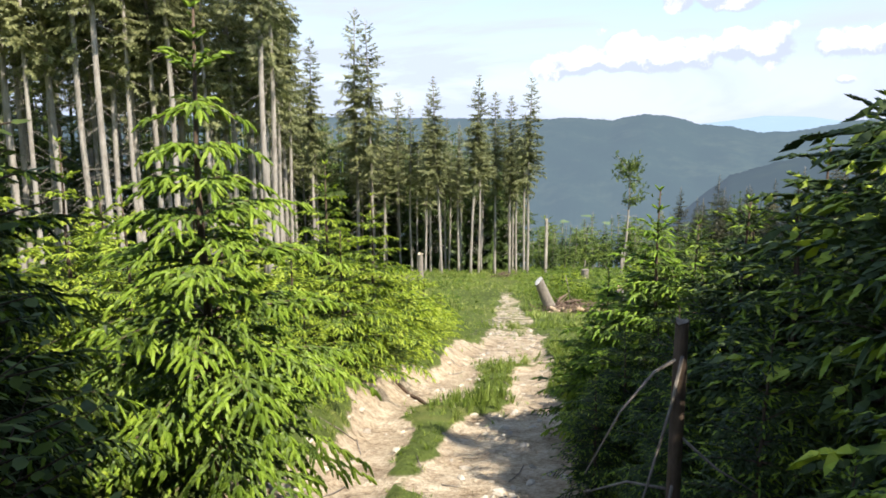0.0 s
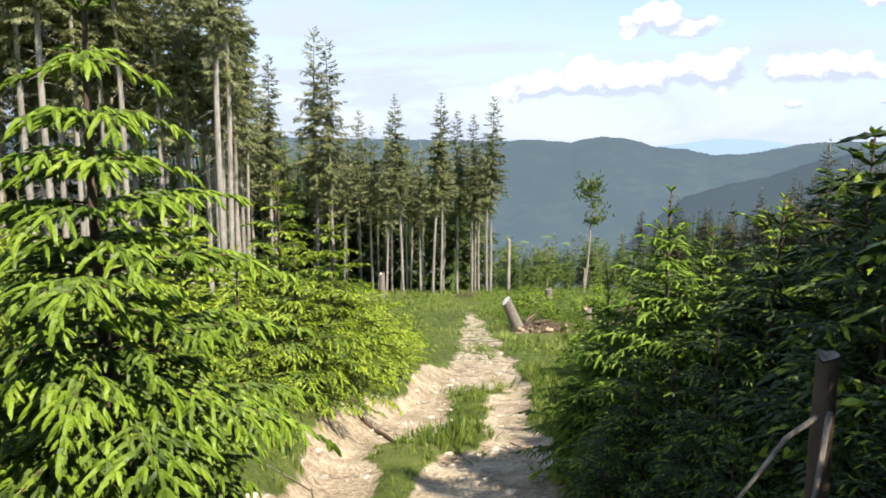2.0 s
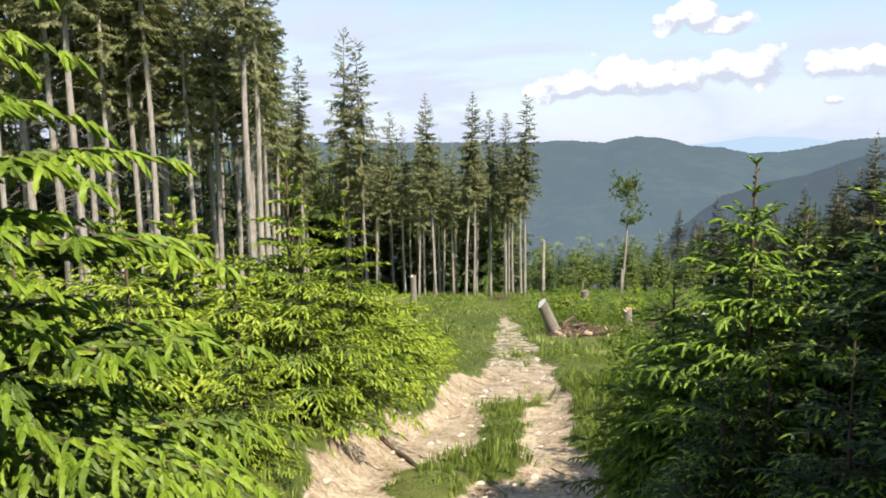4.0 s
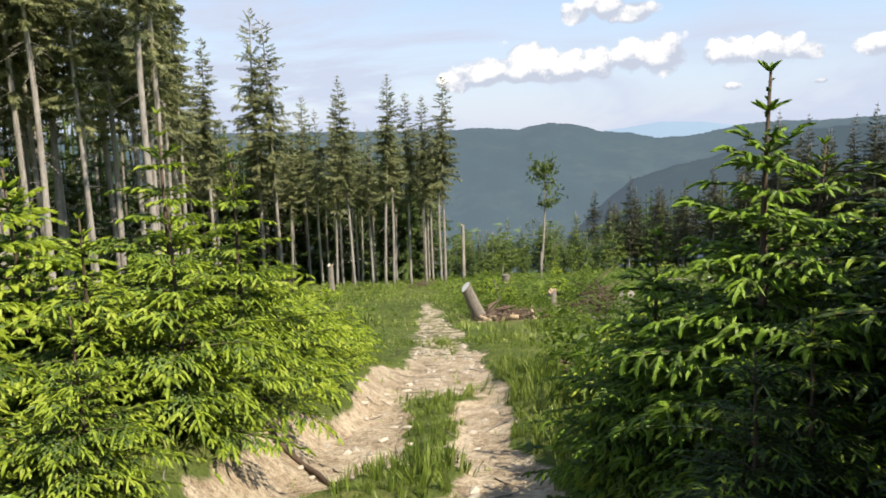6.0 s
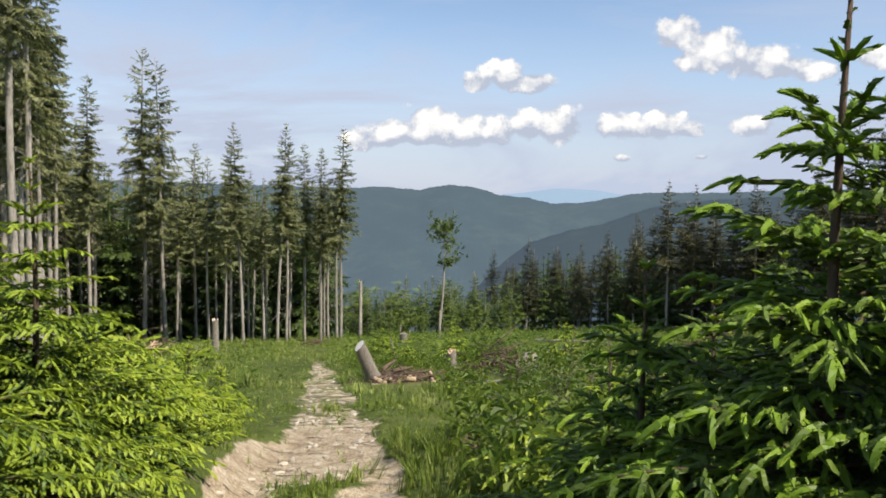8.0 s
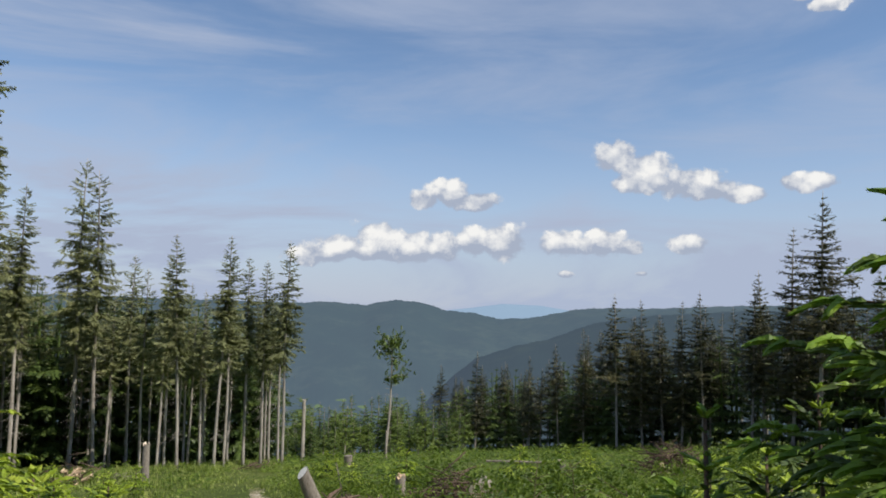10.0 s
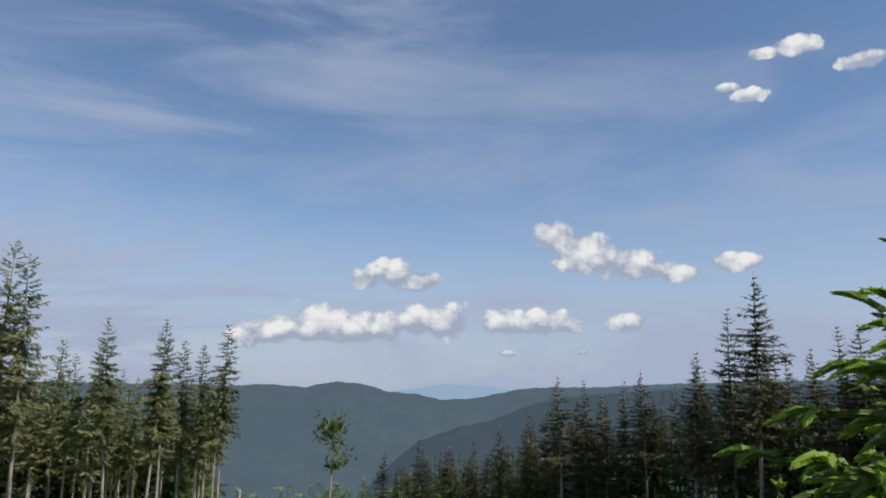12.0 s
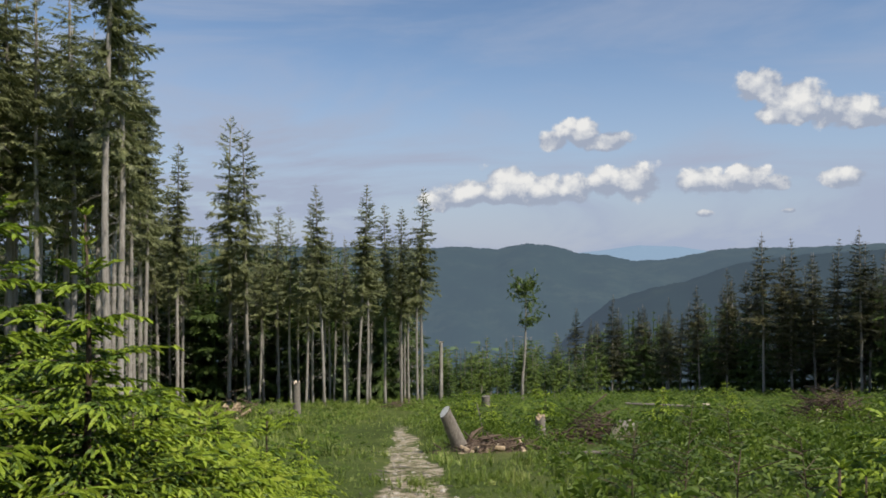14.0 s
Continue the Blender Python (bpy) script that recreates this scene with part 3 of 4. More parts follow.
def hill(name, azs, els, near, far, foot_el, mat, label, rough):
    """A wooded ridge: from its foot in the valley up to its crest, then down behind."""
    a = np.arange(azs[0], azs[-1] + 0.01, 0.22)
    top = lerp(a, azs, els)
    rows, n = [], 22
    for k in range(n + 3):
        s = min(k / n, 1.0)
        d = near + (far - near) * (k / n)
        crest = 1.2 + far * np.tan(np.radians(top))
        foot = 1.2 + near * np.tan(np.radians(np.full(len(a), foot_el)))
        g = s ** 0.85
        z = foot + (crest - foot) * g
        z = z + rough * np.sin(a * 1.1 + k * 0.5) * np.sin(k * 0.8 + a * 0.35) * (1 - s) * 2.0 * s
        z = z + rough * 0.10 * np.sin(a * 9.7 + k * 1.7) * np.sin(a * 23.1 + k)
        if k > n:
            z = z - (k - n) * 60
        rows.append(np.stack([np.sin(np.radians(a)) * d, np.cos(np.radians(a)) * d, z], -1))
    V = np.array(rows).reshape(-1, 3)
    m = len(a)
    i, j = np.meshgrid(np.arange(n + 2), np.arange(m - 1), indexing="ij")
    q = np.stack([i * m + j, i * m + j + 1, (i + 1) * m + j + 1, (i + 1) * m + j], -1).reshape(-1, 4)
    tagged(new(name, mesh_from(name, V, q, [mat], True)), label, "hill", kind="structure")


hill("backdrop_hill", RIDGE_AZ, RIDGE_EL, 700, 2500, -15.3, MAT_HILL, "wooded mountain ridge with a blue haze glow added", 22)
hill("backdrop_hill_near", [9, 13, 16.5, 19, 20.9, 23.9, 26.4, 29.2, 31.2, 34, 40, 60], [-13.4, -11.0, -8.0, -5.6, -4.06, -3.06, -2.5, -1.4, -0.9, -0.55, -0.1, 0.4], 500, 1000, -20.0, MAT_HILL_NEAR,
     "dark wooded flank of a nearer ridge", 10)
hill("backdrop_hill_far", [14, 20.3, 22.9, 25.8, 28.4, 34], [-1.0, -0.30, 0.08, 0.0, -0.4, -0.8], 3900, 4600, -3.0, MAT_HILL_FAR, "hill on the horizon, pale blue from added haze glow", 4)


def field_patch(az, el, w, d):
    """A pale meadow on the valley side."""
    dist = 985
    c = bearing(az) * dist
    V, F = [], []
    n = 14
    V.append((0, 0, 0.5))
    for k in range(n):
        a = 6.283 * k / n
        rr = 1 + 0.25 * math.sin(3 * a + az)
        V.append((math.cos(a) * w * rr, math.sin(a) * d * rr, math.sin(a) * d * rr * 0.14))
        F.append((0, 1 + k, 1 + (k + 1) % n))
    ob = new("meadow", mesh_from("meadow", V, F, [MAT_FIELD], True))
    ob.location = (c.x, c.y, 1.2 + dist * math.tan(radians(el)))
    tagged(ob, "pale mown meadow far down in the valley", "meadow", "valley meadows")


for az_, el_, w_, d_ in ((9.2, -7.75, 6, 7), (10.9, -7.3, 7, 5), (12.4, -7.8, 5, 8)):
    field_patch(az_, el_, w_, d_)

# ---------------------------------------------------------------- tall spruces
FOREST = "spruces of the forest edge"
LAB = "tall spruce with bare pale trunk and dark green crown"
rng = np.random.default_rng(11)
TALL = [
    (20.0, tall_spruce(tall_spruce_meshes(1, 20.0, 0.46, 2.2, 0.66, thin=0.3), LAB, FOREST)),
    (20.0, tall_spruce(tall_spruce_meshes(2, 20.0, 0.52, 2.1, 0.62, thin=0.3), LAB, FOREST)),
    (20.0, tall_spruce(tall_spruce_meshes(3, 20.0, 0.42, 1.95, 0.95, thin=0.5, taper=0.75), LAB, FOREST)),
    (20.0, tall_spruce(tall_spruce_meshes(4, 20.0, 0.44, 1.9, 0.9, thin=0.4, taper=0.75), LAB, FOREST)),
]
BACK = [(20.0, tall_spruce(tall_spruce_meshes(14, 20.0, 0.44, 2.2, 0.7, template=FROND_LOW, thin=0.35), LAB, FOREST)),
        (20.0, tall_spruce(tall_spruce_meshes(15, 20.0, 0.50, 2.1, 0.7, template=FROND_LOW, thin=0.35), LAB, FOREST))]
SPARSE = (20.0, tall_spruce(tall_spruce_meshes(6, 20.0, 0.40, 2.3, 0.42, taper=0.7), "tall thin spruce with sparse see-through crown", FOREST))
FULL = (8.0, tall_spruce(tall_spruce_meshes(7, 8.0, 0.05, 1.9, 1.0, dead=0.0, mat=MAT_SHADE_NEEDLES, gap=1.6), "spruce branched down to the ground, needles darkened for forest shade", "understorey spruces", "understorey_spruce"))
SHADY = [(20.0, tall_spruce(tall_spruce_meshes(8, 20.0, 0.34, 3.4, mat=MAT_CROWN_SHADED, thin=0.6, gap=1.3), "spruce with deep crown, coloured darker for the shaded forest edge", "spruces of the shaded forest edge")),
         (20.0, tall_spruce(tall_spruce_meshes(9, 20.0, 0.18, 3.3, mat=MAT_CROWN_SHADED, thin=0.8, gap=1.4), "spruce with deep crown, coloured darker for the shaded forest edge", "spruces of the shaded forest edge"))]
LIGHT = [(6.0, tall_spruce(tall_spruce_meshes(12, 6.0, 0.12, 1.1, 0.85, dead=0.0, mat=MAT_BROAD), "slender light green young tree on the lower slope", "young trees on the lower slope", "young_tree")),
         (6.0, tall_spruce(tall_spruce_meshes(13, 6.0, 0.3, 1.3, 0.8, dead=0.0, taper=0.4, mat=MAT_BROAD), "loose light green young tree with thin trunk", "young trees on the lower slope", "young_tree"))]
used = set()


def plant(kind, x, y, height, turn=None, wide=1.0, sink=0.0, label=""):
    """Stands a tree of the kind (height, thing) at a place; the first of each kind is the built one itself."""
    h0, ob = kind
    s = height / h0
    m = Matrix.Translation((x, y, gz(x, y) - sink)) @ Matrix.Rotation(rng.random() * 6.283 if turn is None else turn, 4, "Z") @ Matrix.Diagonal((s * wide, s * wide, s, 1))
    if ob.name in used:
        ob = copy_thing(ob, m @ Matrix.Diagonal((*(1 / v for v in ob.scale), 1)))
    else:
        used.add(ob.name)
        ob.matrix_basis = m
    if label:
        tagged(ob, label)
    return ob


# trees of the left forest edge: x, y, height, kind
LEFT = [(-8.8, 35.0, 23, 1), (-9.0, 38.2, 22, 0), (-12.0, 41.1, 22, 1), (-13.9, 45.9, 22, 0), (-15.0, 41.5, 23, 3), (-15.5, 32.5, 23, 1), (-18.9, 37.5, 24, 0),
        (-16.6, 36.4, 23, 3), (-17.3, 40.4, 22, 1), (-13.5, 35.8, 22, 1), (-10.2, 56.0, 18, 3), (-12.6, 61.3, 18, 2), (-0.2, 49.5, 13.6, 2), (-1.4, 52.0, 11.9, 2),
        (1.9, 51.4, 14.2, 2), (3.95, 55.5, 14.1, 3), (5.1, 56.0, 14.0, 3), (6.1, 52.5, 14.5, 3), (6.2, 55.5, 12.5, 1), (-4.2, 65, 16.0, 3), (-2.5, 53.5, 12.5, 1),
        (-3.7, 60, 13.5, 0), (-7.3, 61, 13.8, 0), (2.6, 53.0, 12.8, 1), (-1.0, 54, 12.8, 0)]
for x, y, h, k in LEFT:
    plant(TALL[k], x, y, h, wide=1.05)
plant(SPARSE, -7.1, 58.5, 21.0, 0.4)
plant(SPARSE, -5.6, 58.0, 20.0, 2.4)
placed = [(x, y) for x, y, *_ in LEFT] + [(-6.2, 57.8), (-5, 57.6)]


DEEP = []                             # small spruces in the depth of the woods: x, y, scale, width, turn


def thicket(count, az_lo, az_hi, edge_az, edge_d, depth, heights_az, heights, min_gap, seed, kinds):
    r = np.random.default_rng(seed)
    tries = 0
    while count and tries < 20000:
        tries += 1
        a = r.uniform(az_lo, az_hi)
        d = lerp(a, edge_az, edge_d) + depth * r.random() ** 1.3
        v = bearing(a) * d
        x, y = v.x, v.y + 1.0
        if min(((x - u) ** 2 + (y - w) ** 2 for u, w in placed), default=99) < min_gap ** 2:
            continue
        placed.append((x, y))
        height, wide = lerp(a, heights_az, heights) * r.uniform(0.82, 1.0) * (d / lerp(a, edge_az, edge_d)) ** 0.35, r.uniform(0.9, 1.25)
        if kinds:
            plant(kinds[r.integers(0, len(kinds))], x, y, height, wide=wide)
        else:
            DEEP.append((x, y, height / 8.0, wide, r.random() * 6.283))
        count -= 1


thicket(50, -46, -13, [-46, -25, -14, -12], [33, 37, 39, 52], 30, [-46, -15, -12], [24, 22, 18], 1.5, 21, BACK)
thicket(78, -13, 6.3, [-13, -10, -6, 0, 6.3], [58, 60, 60, 52, 56], 30, [-13, -9, -6, -4, 6.3], [18, 16, 14.5, 13, 12.5], 1.3, 22, BACK)
thicket(95, -46, 6.0, [-46, -25, -14, -12, -9, 0, 6.3], [42, 44, 46, 62, 64, 61, 63], 20, [-46, 6.3], [11, 9.0], 1.2, 31, None)
thicket(100, -14, 6.0, [-14, -9, 0, 6.3], [66, 66, 62, 64], 12, [-14, -5, 6.3], [15.5, 14.2, 12.6], 0.9, 35, None)
thicket(95, -48, -12, [-48, -25, -13], [54, 56, 64], 12, [-48, -13], [17.5, 16.0], 1.2, 37, None)
thicket(16, -32, -12, [-32, -14, -12], [36, 39, 45], 8, [-32, -12], [23, 20], 1.4, 38, TALL[:2])

# trees of the right forest edge
RIGHT = [(25.2, 78.4, 9.6), (29.6, 78.9, 11.0), (33.4, 79.6, 10.0), (33.2, 73.0, 10.0), (34.9, 70.0, 10.9), (36.1, 67.1, 12.0), (37.2, 63.0, 14.6),
         (39.6, 62.6, 14.1), (41.1, 61.6, 12.6), (41.3, 59.1, 13.5), (42.1, 57.2, 14.0), (45.1, 58.6, 12.4), (43.9, 51.9, 14.7), (42.6, 47.6, 16.9),
         (42.5, 45.0, 18.8), (45.5, 44.7, 12.9), (43.8, 40.6, 12.5), (43.2, 38.2, 13.3), (43.3, 36.6, 13.2)]
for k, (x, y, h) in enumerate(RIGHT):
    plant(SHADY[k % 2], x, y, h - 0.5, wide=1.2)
placed += [(x, y) for x, y, _ in RIGHT]
R_AZ = [17.5, 21, 24, 27, 30, 33, 36, 40, 42, 44, 48, 70]
R_H = [8.5, 10, 9.5, 10.3, 12.8, 12.5, 12.6, 13, 14.5, 15, 12, 13]
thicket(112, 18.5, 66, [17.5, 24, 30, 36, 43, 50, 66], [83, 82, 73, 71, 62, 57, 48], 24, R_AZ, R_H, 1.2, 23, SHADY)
thicket(75, 20, 66, [17.5, 24, 30, 36, 43, 50, 66], [85, 84, 75, 73, 64, 59, 51], 14, [18, 66], [9.0, 11.5], 1.1, 33, None)
thicket(40, 21, 50, [17.5, 24, 30, 36, 43, 50, 66], [84, 83, 74, 72, 63, 58, 50], 8, [18, 66], [7.5, 9.5], 0.9, 36, None)


def deep_woods():
    """The small spruces between and behind the tall trunks, as one mass coloured dark for shade."""
    r = np.random.default_rng(18)
    trunk, crown = [(np.array([v.co[:] for v in me.vertices]), np.array([p.vertices[:] for p in me.polygons])) for me in tall_spruce_meshes(17, 8.0, 0.04, 1.9, 1.0, dead=0.0, mat=MAT_SHADE_NEEDLES, gap=2.4)]
    tv, tf = joined([trunk, crown])
    V, F = [], []
    for k, (x, y, sc, wide, turn) in enumerate(DEEP):
        c, q = math.cos(turn), math.sin(turn)
        v = tv * np.array([sc * wide, sc * wide, sc])
        V.append(np.stack([v[:, 0] * c - v[:, 1] * q + x, v[:, 0] * q + v[:, 1] * c + y, v[:, 2] + gz(x, y)], -1))
        F.append(tf + k * len(tv))
    tagged(new("deep_woods", mesh_from("deep_woods", np.concatenate(V), np.concatenate(F), [MAT_SHADE_NEEDLES])), "small spruces crowding the depth of the forest, darkened for its shade", "trees", kind="stuff")


deep_woods()

# unseen older spruces added behind and right of the track's start to shade it
for x, y, h in [(5.0, -1.3, 8.2), (5.7, 0.5, 7.0), (4.4, -3.0, 8.0), (6.2, -2.6, 10.0), (5.4, 1.8, 5.4), (3.6, -4.8, 9.0), (6.6, -6.0, 12.0), (4.2, -7.6, 11.0), (7.0, 2.4, 6.0), (3.7, -0.2, 4.6), (3.7, 3.4, 2.4), (3.2, -2.0, 5.8), (2.9, 0.3, 4.2), (3.2, 1.1, 3.2), (2.1, -4.8, 11.5), (0.9, -5.6, 11.5), (1.5, -3.9, 11.0), (2.6, -4.2, 10.0), (1.2, -4.9, 9.5), (1.3, -6.5, 11.0)]:
    plant(FULL, x, y, h, wide=0.9)

# young growth on the lower slope, beyond the clearing
for k in range(120):
    a, d = rng.uniform(6.6, 20.0), rng.uniform(66, 98)
    v = bearing(a) * d
    plant(LIGHT[k % 2] if k % 9 else FULL, v.x, v.y, lerp(d, [66, 98], [3.2, 7.8]) * rng.uniform(0.6, 1.05), wide=1.2)


def lone_tree():
    """A thin tree left standing in the clearing: bare pale trunk, loose crown at its top."""
    r = np.random.default_rng(5)
    H = 10.6
    root = tagged(new("lone_tree"), "lone slim tree with bare trunk and loose green crown", "tree")
    tz = np.linspace(-0.5, H * 0.93, 10)
    axis = np.stack([0.16 * np.sin(tz * 0.35) + 0.05 * tz, 0.02 * tz, tz], -1)
    pieces, P, D, Ln, Rd = [tube(axis, np.linspace(0.15, 0.03, 10), 8)], [], [], [], []
    for k in range(24):
        h = r.uniform(0.60, 0.98) * H
        p = np.array([np.interp(h, tz, axis[:, q]) for q in range(3)])
        a, ln = r.random() * 6.283, r.uniform(0.6, 1.9) * np.interp(h / H, [0.6, 0.8, 1], [0.8, 1.0, 0.6])
        d = np.array([np.cos(a), np.sin(a), r.uniform(0.1, 0.9)])
        e = p + d * ln
        pieces.append(tube(np.array([p, (p + e) / 2 + r.normal(0, 0.06, 3), e]), [0.035, 0.02, 0.008], 4, False))
        for q in range(16):
            P.append(p + d * ln * r.uniform(0.35, 1.1) + r.normal(0, 0.2, 3))
            D.append(r.normal(0, 1, 3)), Ln.append(r.uniform(0.3, 0.6)), Rd.append(r.uniform(0.16, 0.32))
    for k in range(12):
        h = r.uniform(0.3, 0.6) * H
        p = np.array([np.interp(h, tz, axis[:, q]) for q in range(3)])
        a = r.random() * 6.283
        pieces.append(tube(np.array([p, p + np.array([np.cos(a), np.sin(a), 0.3]) * 0.5, p + np.array([np.cos(a), np.sin(a), 0.2]) * 0.9]), [0.02, 0.012, 0.004], 3, False))
    part("trunk", mesh_from("lone_trunk", *joined(pieces), [MAT_BARK], True), root)
    part("crown", mesh_from("lone_crown", *stamp(FROND, P, D, Ln, Rd, r), [MAT_BROAD]), root)
    root.location = (17.0, 68.3, gz(17.0, 68.3))


lone_tree()

# ---------------------------------------------------------------- young spruces
HEDGE = "young spruces beside the track"
CLEARING = "small spruces in the clearing"
YL = "bushy young spruce with bright green fresh shoots"
YOUNG = [
    (2.6, young_spruce(young_spruce_meshes(31, 2.6, 1.0, fresh=0.9, shoot=0.072), YL, HEDGE)),
    (2.2, young_spruce(young_spruce_meshes(32, 2.2, 1.0, 0.25, fresh=0.9, shoot=0.072), YL, HEDGE)),
    (1.6, young_spruce(young_spruce_meshes(33, 1.6, 0.9, 0.26, fresh=0.9, shoot=0.075), YL, HEDGE)),
    (0.9, young_spruce(young_spruce_meshes(34, 0.9, 0.6, 0.27, low=True, shoot=0.11), "low young spruce among undergrowth of the clearing", CLEARING)),
]
YOUNG_LOW = (1.6, young_spruce(young_spruce_meshes(35, 1.6, 1.0, 0.27, fresh=0.95, low=True, shoot=0.105), "low bushy young spruce with bright shoots", HEDGE))
NEAR_R = (2.25, young_spruce(young_spruce_meshes(41, 2.25, 0.86, 0.17, bushy=0.08, near=True, fresh=0.66, leader=0.15, shoots_mat=MAT_NEW_MID, droop=0.35), "young spruce with bright shoots at the track's edge", HEDGE))
LEFT_A = (2.45, young_spruce(young_spruce_meshes(42, 2.45, 0.98, 0.26, near=True, fresh=0.95, leader=0.12, shoots_mat=MAT_NEW_DEEP, droop=0.65), "slender young spruce with a long leader on the bank", HEDGE))
# Darkened needles and few bright shoots stand in for shade here.
DARK = (2.5, young_spruce(young_spruce_meshes(43, 2.5, 1.0, 0.36, fresh=0.15, low=True, bushy=0.4, shoot=0.11, needles=MAT_SHADE_NEEDLES, leader=0.08), "dense young spruce with needles darkened to look shaded", HEDGE))
DARK_NEAR = (2.5, young_spruce(young_spruce_meshes(44, 2.5, 0.95, 0.33, fresh=0.3, bushy=0.35, shoot=0.085, needles=MAT_SHADE_NEEDLES, shoots_mat=MAT_NEW_DEEP, leader=0.08), "young spruce by the track with needles darkened to look shaded", HEDGE))

plant(LEFT_A, -1.25, 1.80, 2.45)
plant(NEAR_R, 1.635, 3.62, 2.0, wide=0.98)
for x, y, h, k in [(-1.43, 7.05, 2.35, 1), (-0.86, 6.75, 1.95, 1), (-2.2, 6.2, 1.8, 2), (-2.0, 4.6, 1.5, 2), (-2.9, 8.0, 2.0, 0), (-1.7, 8.6, 1.7, 2), (-3.3, 5.2, 1.9, 1),
                   (-0.75, 9.2, 0.85, 2), (-0.35, 10.6, 1.0, 3), (-1.5, 10.6, 1.2, 2), (-2.6, 10.4, 1.5, 2), (-0.1, 12.2, 0.8, 3), (-1.1, 12.6, 0.9, 3), (-4.4, 9.5, 1.6, 2),
                   (-1.75, 2.9, 1.3, 2), (-2.3, 1.6, 2.0, 0), (-1.6, 5.6, 1.4, 2), (-1.25, 4.4, 0.9, 2), (-0.95, 7.9, 1.0, 2), (-1.1, 5.7, 1.5, 2), (-2.4, 3.6, 1.7, 1), (-0.6, 8.3, 1.0, 3), (-2.9, 6.6, 2.0, 1), (-3.0, 3.9, 2.1, 0), (-4.2, 6.8, 1.7, 2), (-3.6, 12.3, 1.2, 2), (-2.3, 13.0, 1.0, 3)]:
    plant(YOUNG_LOW if k == 2 and (y > 8.2 or x < -2.1) else YOUNG[k], x, y, h)
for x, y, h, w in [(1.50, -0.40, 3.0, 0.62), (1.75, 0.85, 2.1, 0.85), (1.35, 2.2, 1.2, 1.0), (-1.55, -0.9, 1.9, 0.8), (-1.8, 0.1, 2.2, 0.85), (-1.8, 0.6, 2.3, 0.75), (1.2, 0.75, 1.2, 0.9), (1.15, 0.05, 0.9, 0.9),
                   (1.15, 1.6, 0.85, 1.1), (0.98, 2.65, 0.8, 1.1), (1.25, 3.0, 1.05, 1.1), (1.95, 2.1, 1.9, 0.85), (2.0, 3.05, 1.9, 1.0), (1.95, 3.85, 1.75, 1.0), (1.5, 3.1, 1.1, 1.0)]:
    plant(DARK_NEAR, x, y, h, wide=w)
# Those at y below -1 stand out of view, added for their shade.
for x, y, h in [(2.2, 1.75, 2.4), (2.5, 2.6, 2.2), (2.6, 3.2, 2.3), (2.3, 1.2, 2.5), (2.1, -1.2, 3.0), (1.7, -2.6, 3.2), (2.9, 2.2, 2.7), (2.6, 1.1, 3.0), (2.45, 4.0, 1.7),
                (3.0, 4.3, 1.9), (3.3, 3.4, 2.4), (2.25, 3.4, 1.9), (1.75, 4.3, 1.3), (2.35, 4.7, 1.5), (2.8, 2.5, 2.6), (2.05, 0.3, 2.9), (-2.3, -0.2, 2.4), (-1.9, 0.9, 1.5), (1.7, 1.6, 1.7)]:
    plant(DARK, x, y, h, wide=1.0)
for x, y, h in [(-0.50, 9.0, 0.85), (-0.38, 10.2, 0.7), (-0.1, 11.4, 0.6), (-0.95, 9.9, 0.9), (-0.85, 8.0, 1.1), (-0.15, 12.7, 0.55), (-1.6, 11.6, 1.1), (-2.2, 9.4, 1.5), (-3.4, 10.9, 1.3), (-2.8, 12.0, 1.0),
                (-0.9, 11.2, 1.1), (-1.2, 13.6, 0.8), (-4.6, 11.8, 1.2), (-3.8, 14.2, 0.9)]:
    plant(YOUNG_LOW, x, y, h, wide=1.25)
plant(NEAR_R, 1.31, 4.0, 1.42, 2.1, wide=1.0)
plant(YOUNG[2], 1.28, -0.62, 1.85)
for x, y, h, k in [(1.75, 5.0, 1.1, 2), (2.3, 5.6, 1.0, 2), (2.7, 4.6, 1.5, 2), (3.4, 6.0, 1.1, 3), (2.2, 7.0, 0.7, 3), (4.2, 5.2, 1.4, 2), (1.3, 4.1, 0.8, 3)]:
    plant(YOUNG[k], x, y, h)
r2 = np.random.default_rng(77)
for k in range(36):
    x, y = r2.uniform(3.5, 30), r2.uniform(8, 58)
    if x < 4.5 + 0.02 * y and y < 30:
        continue
    plant(YOUNG[3], x, y, r2.uniform(0.5, 1.25))
for k in range(16):
    plant(YOUNG[3], r2.uniform(-9, 0), r2.uniform(13, 30), r2.uniform(0.5, 1.0))

# ---------------------------------------------------------------- undergrowth, grass
def leaf_clump(n, seed, leaf=0.42, width=0.30):
    """A leafy plant along +x (its height): stems' leaves as folded rhombs."""
    r = np.random.default_rng(seed)
    V, F = [], []
    for k in range(n):
        s, a = r.uniform(0.15, 1.0), r.random() * 6.283
        reach = r.uniform(0.1, 0.8) * (1.1 - 0.5 * s)
        out = np.array([0, math.cos(a), math.sin(a)])
        side = np.array([0, -math.sin(a), math.cos(a)])
        b = np.array([s, 0, 0]) + out * reach
        ln = leaf * r.uniform(0.6, 1.2)
        tip = b + out * ln + np.array([r.uniform(-0.45, 0.25) * ln, 0, 0])
        m = (b + tip) / 2 + np.array([0.06, 0, 0])
        o = len(V)
        V += [b, m + side * ln * width, tip, m - side * ln * width]
        F += [(o, o + 1, o + 2), (o, o + 2, o + 3)]
    return np.array(V), np.array(F)


